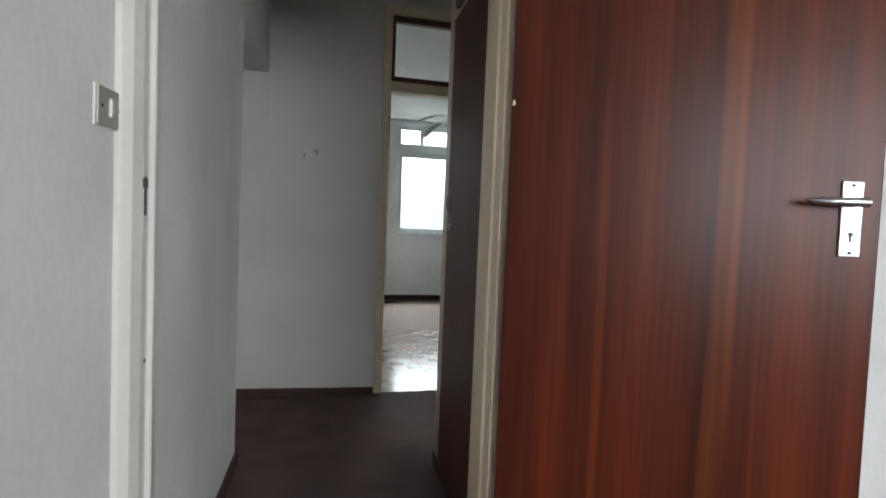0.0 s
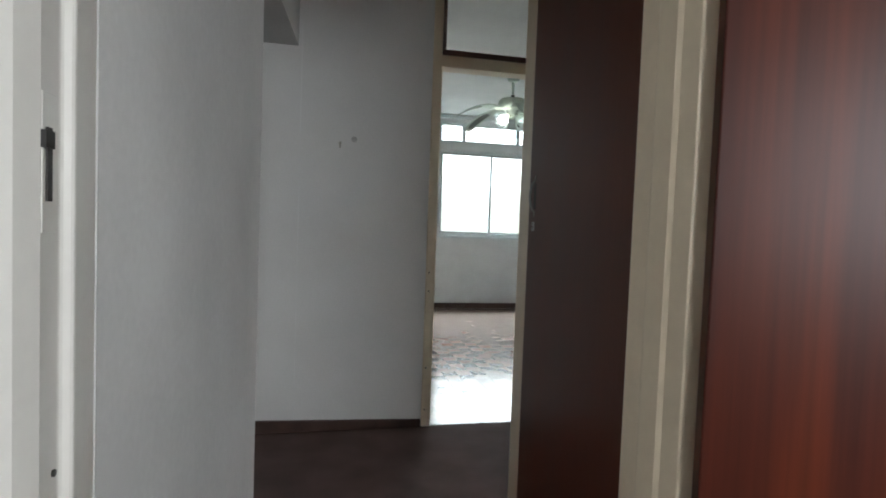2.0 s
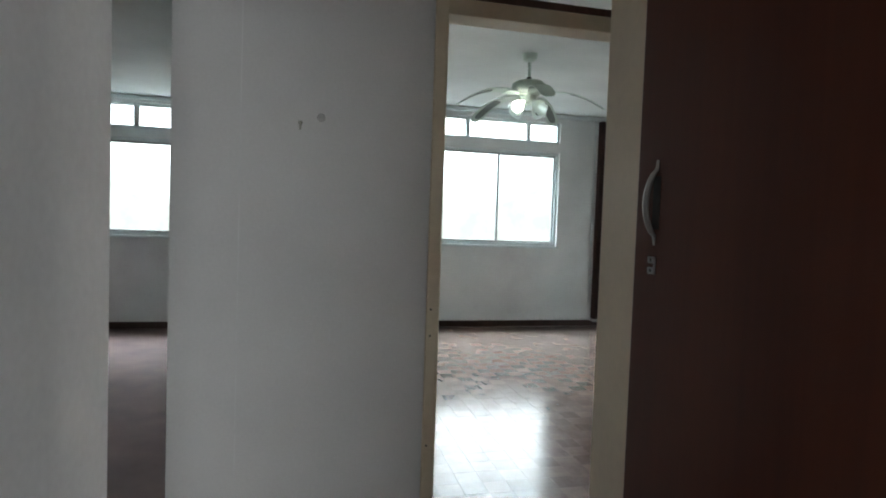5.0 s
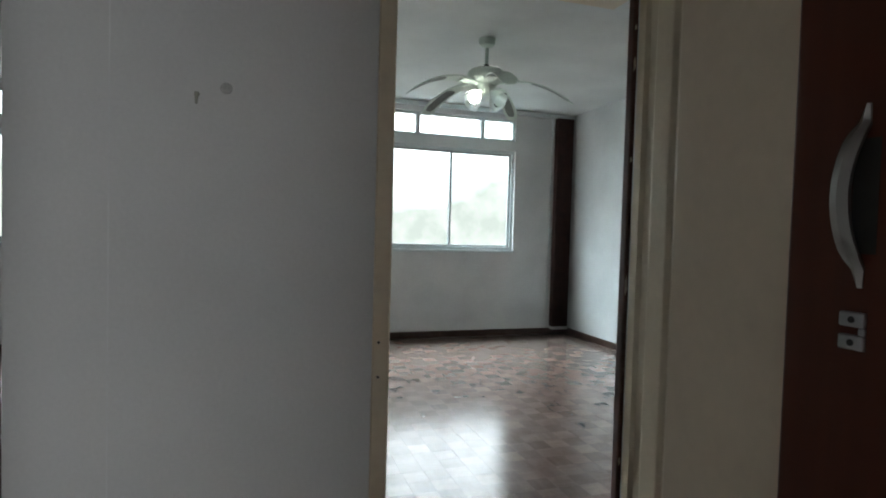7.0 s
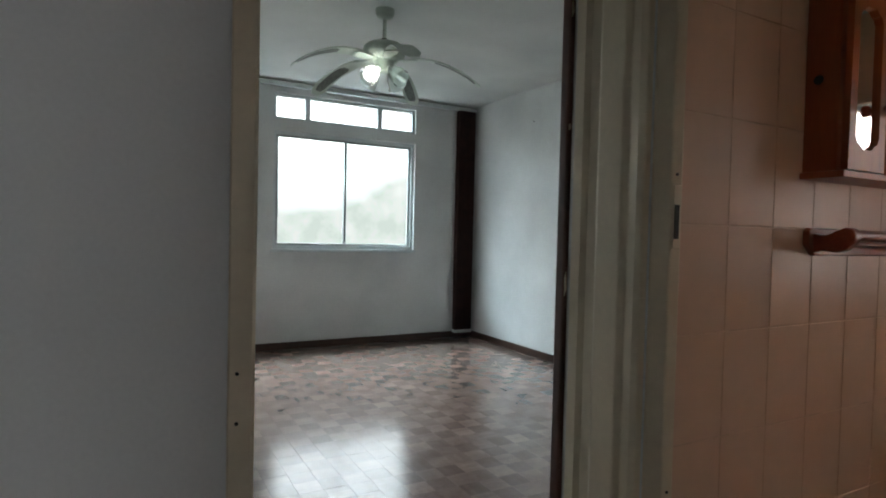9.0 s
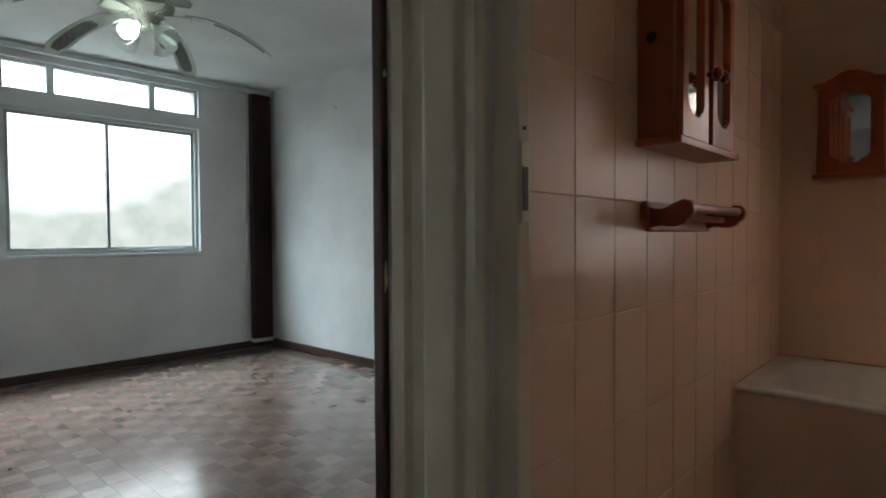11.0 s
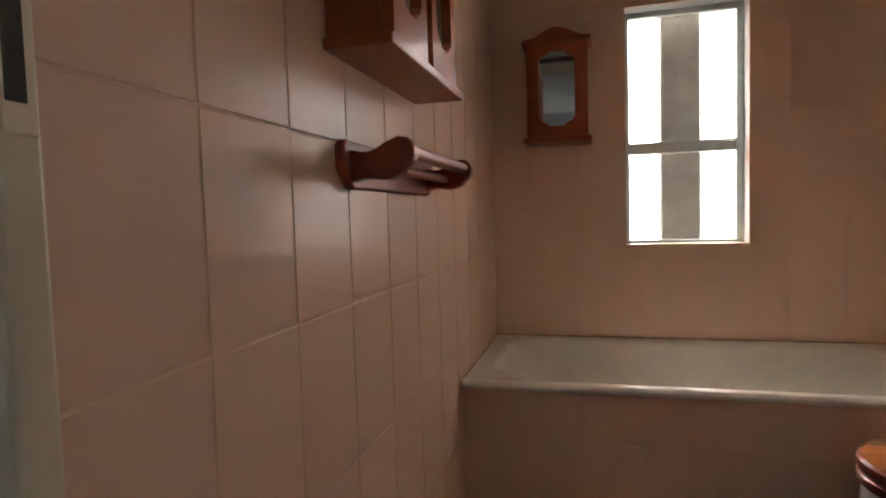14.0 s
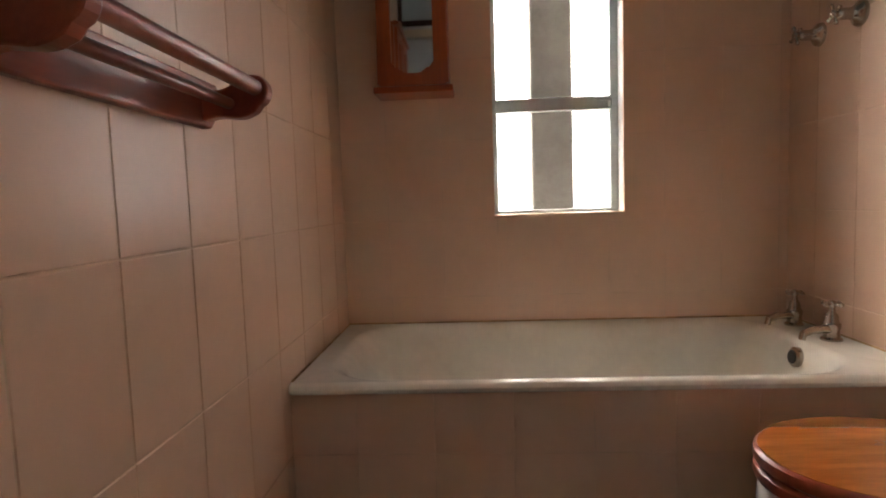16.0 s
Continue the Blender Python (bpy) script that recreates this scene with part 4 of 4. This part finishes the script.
def mirror_cabinet():
    y0, y1, z0, z1, x = 3.174, 3.414, 1.374, 1.728, 2.772
    e = empty("mirror_cabinet", "small red pine wall cabinet with a shaped mirror door", "cabinet", BX, 3.29, z0)
    s = Shape().box(x + 0.018, BX, y0 + 0.008, y1 - 0.008, z0 + 0.01, z1)
    s.box(x - 0.006, BX, y0 - 0.004, y1 + 0.004, z0 - 0.012, z0 + 0.008)
    s.box(x - 0.006, BX, y0 - 0.006, y1 + 0.006, z1, z1 + 0.014)
    under(s.make("body", PINE, bevel=0.003), e)
    place = Matrix(((0, 0, 1, 0), (-1, 0, 0, (y0 + y1) / 2), (0, 1, 0, 0), (0, 0, 0, 1)))
    w = (y1 - y0) / 2
    crest = Shape().prism([(-w, z1 + 0.012), *ogee_top(w, z1 + 0.014, z1 + 0.056), (w, z1 + 0.012)], x + 0.002, x + 0.016, place)
    under(crest.make("crest", PINE), e)
    d = Shape()
    panel_with_opening(d, -w + 0.008, w - 0.008, z0 + 0.010, z1 - 0.002, shaped_opening(0.066, z0 + 0.048, z1 - 0.030), 0.016, Matrix.Translation((x, 0, 0)) @ place)
    under(d.make("door", PINE), e)
    under(Shape().box(x + 0.012, x + 0.015, (y0 + y1) / 2 - 0.075, (y0 + y1) / 2 + 0.075, z0 + 0.035, z1 - 0.020).make("mirror", MIRROR), e)


mirror_cabinet()


def wall_cabinet():
    x0, x1, z0, z1, dep = 1.398, 1.838, 1.375, 1.86, 0.105
    yf = TY - dep
    e = empty("wall_cabinet", "red pine wall cabinet with two mirrored doors", "cabinet", 1.63, TY, z0)
    s = Shape().box(x0, x1, yf + 0.018, TY, z0, z1).box(x0 - 0.012, x1 + 0.012, yf - 0.008, TY, z0 - 0.018, z0).box(x0 - 0.012, x1 + 0.012, yf - 0.010, TY, z1, z1 + 0.016)
    under(s.make("body", PINE, bevel=0.003), e)
    mid = (x0 + x1) / 2
    w = (x1 - x0) / 2
    place = Matrix(((1, 0, 0, mid), (0, 0, -1, yf + 0.018), (0, 1, 0, 0), (0, 0, 0, 1)))
    under(Shape().prism([(-w, z1 + 0.014), *ogee_top(w, z1 + 0.016, z1 + 0.075), (w, z1 + 0.014)], 0.002, 0.016, place).make("crest", PINE), e)
    for a, b in ((x0 + 0.002, mid - 0.001), (mid + 0.001, x1 - 0.002)):
        c = (a + b) / 2
        hw = (b - a) / 2
        pl = Matrix(((1, 0, 0, c), (0, 0, -1, yf + 0.0165), (0, 1, 0, 0), (0, 0, 0, 1)))
        d = Shape()
        panel_with_opening(d, -hw, hw, z0 + 0.004, z1 - 0.003, shaped_opening(0.058, z0 + 0.06, z1 - 0.05), 0.017, pl)
        under(d.make("door", PINE), e)
        under(Shape().box(c - 0.07, c + 0.07, yf + 0.010, yf + 0.013, z0 + 0.045, z1 - 0.04).make("mirror", MIRROR), e)
        kx = mid + (-0.028 if c < mid else 0.028)
        under(Shape().lathe([(0.007, 0), (0.007, 0.012), (0.016, 0.02), (0.017, 0.03), (0.008, 0.037)], Matrix.Translation((kx, yf, 1.555)) @ pose(0, 0, 0, 90, 0, 0), 16).make("knob", RACKWOOD, smooth=True), e)
    under(Shape().rod((x0 - 0.001, yf + 0.07, 1.62), (x0 + 0.003, yf + 0.07, 1.62), 0.013).make("knot", BLACK), e)


wall_cabinet()


def towel_rack():
    x0, x1, z0, z1 = 1.410, 1.925, 1.150, 1.226
    e = empty("towel_rack", "dark mahogany towel rail with curved end brackets", "towel rail", 1.65, TY, 1.2)
    place = Matrix(((1, 0, 0, 0), (0, 0, -1, TY - 0.001), (0, 1, 0, 0), (0, 0, 0, 1)))
    back = Shape().prism([(x0, z0 + 0.03), (x0 + 0.035, z0), (x1 - 0.035, z0), (x1, z0 + 0.03), (x1, z1 - 0.008), (x1 - 0.01, z1), (x0 + 0.01, z1), (x0, z1 - 0.008)], 0, 0.018, place)
    under(back.make("backboard", RACKWOOD, bevel=0.004), e)
    for x in (x0 + 0.035, x1 - 0.055):
        out = []
        n = 14
        for i in range(n + 1):
            u = i / n
            out.append((TY - 0.018 - 0.080 * u, 1.212 - 0.007 * math.sin(math.pi * min(1, u * 1.35)) + 0.016 * u ** 2.2))
        for i in range(1, 9):
            a = radians(82 - 150 * i / 8)
            out.append((TY - 0.102 - 0.024 * math.cos(a), 1.203 + 0.0255 * math.sin(a)))
        for i in range(n + 1):
            u = 1 - i / n
            out.append((TY - 0.018 - 0.086 * u, 1.158 + 0.012 * u ** 1.6 + 0.004 * math.sin(2 * math.pi * u)))
        pl = Matrix(((0, 0, 1, x - 0.014), (1, 0, 0, 0), (0, 1, 0, 0), (0, 0, 0, 1)))
        under(Shape().prism(out, 0, 0.028, pl).make("bracket", RACKWOOD, bevel=0.007), e)
    under(Shape().rod((x0 + 0.04, TY - 0.106, 1.207), (x1 - 0.06, TY - 0.106, 1.207), 0.0125).make("rail", RACKWOOD, smooth=True), e)
    under(Shape().rod((x0 + 0.04, TY - 0.064, 1.184), (x1 - 0.06, TY - 0.064, 1.184), 0.009).make("rail", RACKWOOD, smooth=True), e)


towel_rack()


def toilet():
    cx, cy, z = 1.985, 2.385, 0.545
    e = empty("toilet", "white porcelain toilet with a closed honey wooden lid", "toilet", cx, cy)

    def oval(k, zz, dy=0.0, n=36):
        return [(cx + 0.185 * k * math.cos(2 * math.pi * i / n), cy + dy + 0.225 * k * math.sin(2 * math.pi * i / n), zz) for i in range(n)]

    under(Shape().rings([oval(0.55, 0.0, -0.03), oval(0.55, 0.05, -0.03), oval(0.5, 0.16, -0.03), oval(0.66, 0.30, -0.01), oval(0.9, 0.40), oval(0.97, 0.43), oval(0.96, z - 0.075), oval(0.93, z - 0.061)]).make("bowl", PORCELAIN, smooth=True), e)
    under(Shape().rings([oval(0.95, z - 0.062), oval(0.99, z - 0.058), oval(1.005, z - 0.049), oval(1.0, z - 0.038), oval(0.97, z - 0.033)]).make("seat", RACKWOOD, smooth=True), e)
    under(Shape().rings([oval(0.96, z - 0.031), oval(0.995, z - 0.026), oval(1.008, z - 0.017), oval(0.998, z - 0.007), oval(0.97, z - 0.002)]).make("lid_edge", RACKWOOD, smooth=True), e)
    under(Shape().rings([oval(0.97, z - 0.004), oval(0.968, z - 0.001), oval(0.94, z + 0.001), oval(0.5, z + 0.003)]).make("lid", LIDWOOD, smooth=True), e)
    under(Shape().box(cx - 0.18, cx + 0.18, BS, BS + 0.13, 0.40, 0.78).make("cistern", PORCELAIN, bevel=0.02), e)


toilet()

# small brown bottle cap left on the rim corner
tagged(Shape().lathe([(0.011, 0.604), (0.012, 0.614), (0.008, 0.622)], Matrix.Translation((2.862, BS + 0.045, 0)), 12).make("soap_scrap", PINE, smooth=True), "small brown scrap on the bath corner", "scrap")

# stained sealant along the joints of the bath
tagged(Shape().prism([(BX - 0.007, BS + 0.001), (BX, BS + 0.001), (BX, TY - 0.001), (BX - 0.005, TY - 0.001)], 0.600, 0.6085).make("bath_sealant", SEALANT, bevel=0.002), "yellowed sealant strip behind the bath", "sealant", kind="structure")
tagged(Shape().box(2.262, BX - 0.008, BS, BS + 0.006, 0.600, 0.6085).make("bath_sealant", SEALANT, bevel=0.002), "yellowed sealant strip beside the bath taps", "sealant", kind="structure")
tagged(Shape().box(2.262, BX - 0.008, TY - 0.005, TY, 0.600, 0.6075).make("bath_sealant", SEALANT, bevel=0.002), "yellowed sealant strip at the bath end", "sealant", kind="structure")

# bath front panel
tagged(Shape().box(2.2537, 2.27, BS, TY, 0, 0.582).make("bath_panel", GROUT), "tiled panel along the front of the bath", "panel", kind="structure")


# ---- wall tiles ----
TW, TH, GAP = 0.1845, 0.2645, 0.0015


def tile_mesh(w, h, r):
    """A glazed tile lying in x and z, its face towards -y, with a soft edge."""
    s = Shape()
    loops = []
    for inset, d in ((0, 0.010), (0, 0.003), (r * 0.4, 0.001), (r, 0.0)):
        loops.append([(inset, d, inset), (w - inset, d, inset), (w - inset, d, h - inset), (inset, d, h - inset)])
    s.rings(loops)
    bmesh.ops.recalc_face_normals(s.bm, faces=s.bm.faces)
    me = bpy.data.meshes.new("tile")
    s.bm.to_mesh(me)
    s.bm.free()
    me.materials.append(TILE)
    return me


TILE_MESHES = {}


def tile_wall(parent, a0, a1, start, z0, z1, put, skip=None, tilt=0.04, gap=0.0007, soft=0.0008):
    """Cover a0..a1 by z0..z1 with tiles, joints at start + k * TW; put(a, z) gives a tile's pose."""
    k = math.floor((a0 - start) / TW)
    while start + k * TW < a1 - 0.004:
        lo, hi = max(a0, start + k * TW), min(a1, start + (k + 1) * TW)
        j = math.floor((z0 - 0.959) / TH)
        while 0.959 + j * TH < z1 - 0.004:
            b, t = max(z0, 0.959 + j * TH), min(z1, 0.959 + (j + 1) * TH)
            cells = [(lo, hi, b, t)]
            if skip:
                cells = skip(lo, hi, b, t)
            for la, ha, lb, tb in cells:
                w, h = round(ha - la - gap, 4), round(tb - lb - gap, 4)
                if w > 0.006 and h > 0.006:
                    key = (w, h, soft)
                    if key not in TILE_MESHES:
                        TILE_MESHES[key] = tile_mesh(w, h, soft)
                    ob = new("tile", TILE_MESHES[key])
                    ob.matrix_world = put(la + gap / 2, ha - gap / 2, lb + gap / 2) @ pose(0, 0, 0, random.uniform(-tilt, tilt), 0, random.uniform(-tilt, tilt))
                    under(ob, parent)
            j += 1
        k += 1


def around_window(lo, hi, b, t, y0=2.615, y1=3.045, z0=0.965, z1=1.865):
    """Cut a cell round the window's hole."""
    if hi <= y0 or lo >= y1 or t <= z0 or b >= z1:
        return [(lo, hi, b, t)]
    cells = []
    if lo < y0:
        cells.append((lo, y0, b, t))
    if hi > y1:
        cells.append((y1, hi, b, t))
    m0, m1 = max(lo, y0), min(hi, y1)
    if b < z0:
        cells.append((m0, m1, b, z0))
    if t > z1:
        cells.append((m0, m1, z1, t))
    return cells


TOP = 2.30
north = bpy.data.objects["wall_bathroom_north"]
east = bpy.data.objects["wall_bathroom_east"]
south = bpy.data.objects["wall_bathroom_south"]
panel = bpy.data.objects["bath_panel"]
for name, lo_hi in (("grout_bed", (0.905, BX + 0.012, TY + 0.0013, TY + 0.0118, 0, TOP)), ("grout_bed", (0.91, BX + 0.012, BS - 0.0118, BS - 0.0012, 0, TOP))):
    bed = Shape().box(*lo_hi).make(name, GROUT)
    under(bed, north if lo_hi[2] > 3 else south)
g = Shape()
for a, b, c, d in ((BS, 2.615, 0, TOP), (3.045, TY, 0, TOP), (2.615, 3.045, 0, 0.965), (2.615, 3.045, 1.865, TOP)):
    g.box(BX + 0.0007, BX + 0.0118, a, b, c, d)
under(g.make("grout_bed", GROUT), east)
tile_wall(north, 0.907, BX, 1.0935, 0.0, TOP, lambda a, b, z: pose(a, TY, z), tilt=0.07, gap=GAP, soft=0.002)
tile_wall(east, BS, TY, TY - 8 * TW + 0.03, 0.0, TOP, lambda a, b, z: pose(BX, b, z, 0, 0, -90), around_window)
tile_wall(south, 0.91, BX, 2.565, 0.0, TOP, lambda a, b, z: pose(b, BS, z, 0, 0, 180), gap=0.0011, soft=0.0016)
tile_wall(panel, BS, TY, TY - 8 * TW + 0.03, 0.02, 0.580, lambda a, b, z: pose(2.253, b, z, 0, 0, -90))


# ---- parquet squares ----
PQ = 0.115


def square_mesh(w):
    s = Shape()
    s.rings([[(0, 0, -0.008), (w, 0, -0.008), (w, w, -0.008), (0, w, -0.008)], [(0, 0, -0.001), (w, 0, -0.001), (w, w, -0.001), (0, w, -0.001)], [(0.0003, 0.0003, 0), (w - 0.0003, 0.0003, 0), (w - 0.0003, w - 0.0003, 0), (0.0003, w - 0.0003, 0)]])
    bmesh.ops.recalc_face_normals(s.bm, faces=s.bm.faces)
    me = bpy.data.meshes.new("parquet_block")
    s.bm.to_mesh(me)
    s.bm.free()
    me.materials.append(PARQUET)
    return me


square = square_mesh(PQ - 0.0002)
rest_v, rest_f = [], []
for i in range(-8, 29):
    for j in range(34, 73):
        x, y = i * PQ, j * PQ
        if x < -0.87 or x + PQ > SIDE or y < END + 0.0 or y + PQ > FAR:
            continue
        z = random.uniform(-0.0003, 0.0003)
        tilt = (random.uniform(-0.06, 0.06), random.uniform(-0.06, 0.06))
        m = pose(x + 0.0002, y + 0.0002, z, *tilt, 0)
        if 0.0 <= x < 1.75 and y < 6.2:
            ob = new("parquet_block", square)
            ob.matrix_world = m
            under(ob, floor_bed)
        else:
            o = len(rest_v)
            rest_v += [tuple(m @ v.co) for v in square.vertices]
            rest_f += [tuple(o + q for q in p.vertices) for p in square.polygons]
me = bpy.data.meshes.new("parquet_rest")
me.from_pydata(rest_v, [], rest_f)
me.materials.append(PARQUET)
rest = new("parquet_rest", me)
tagged(under(rest, floor_bed), "worn glossy parquet squares further into the bedroom", kind="stuff")
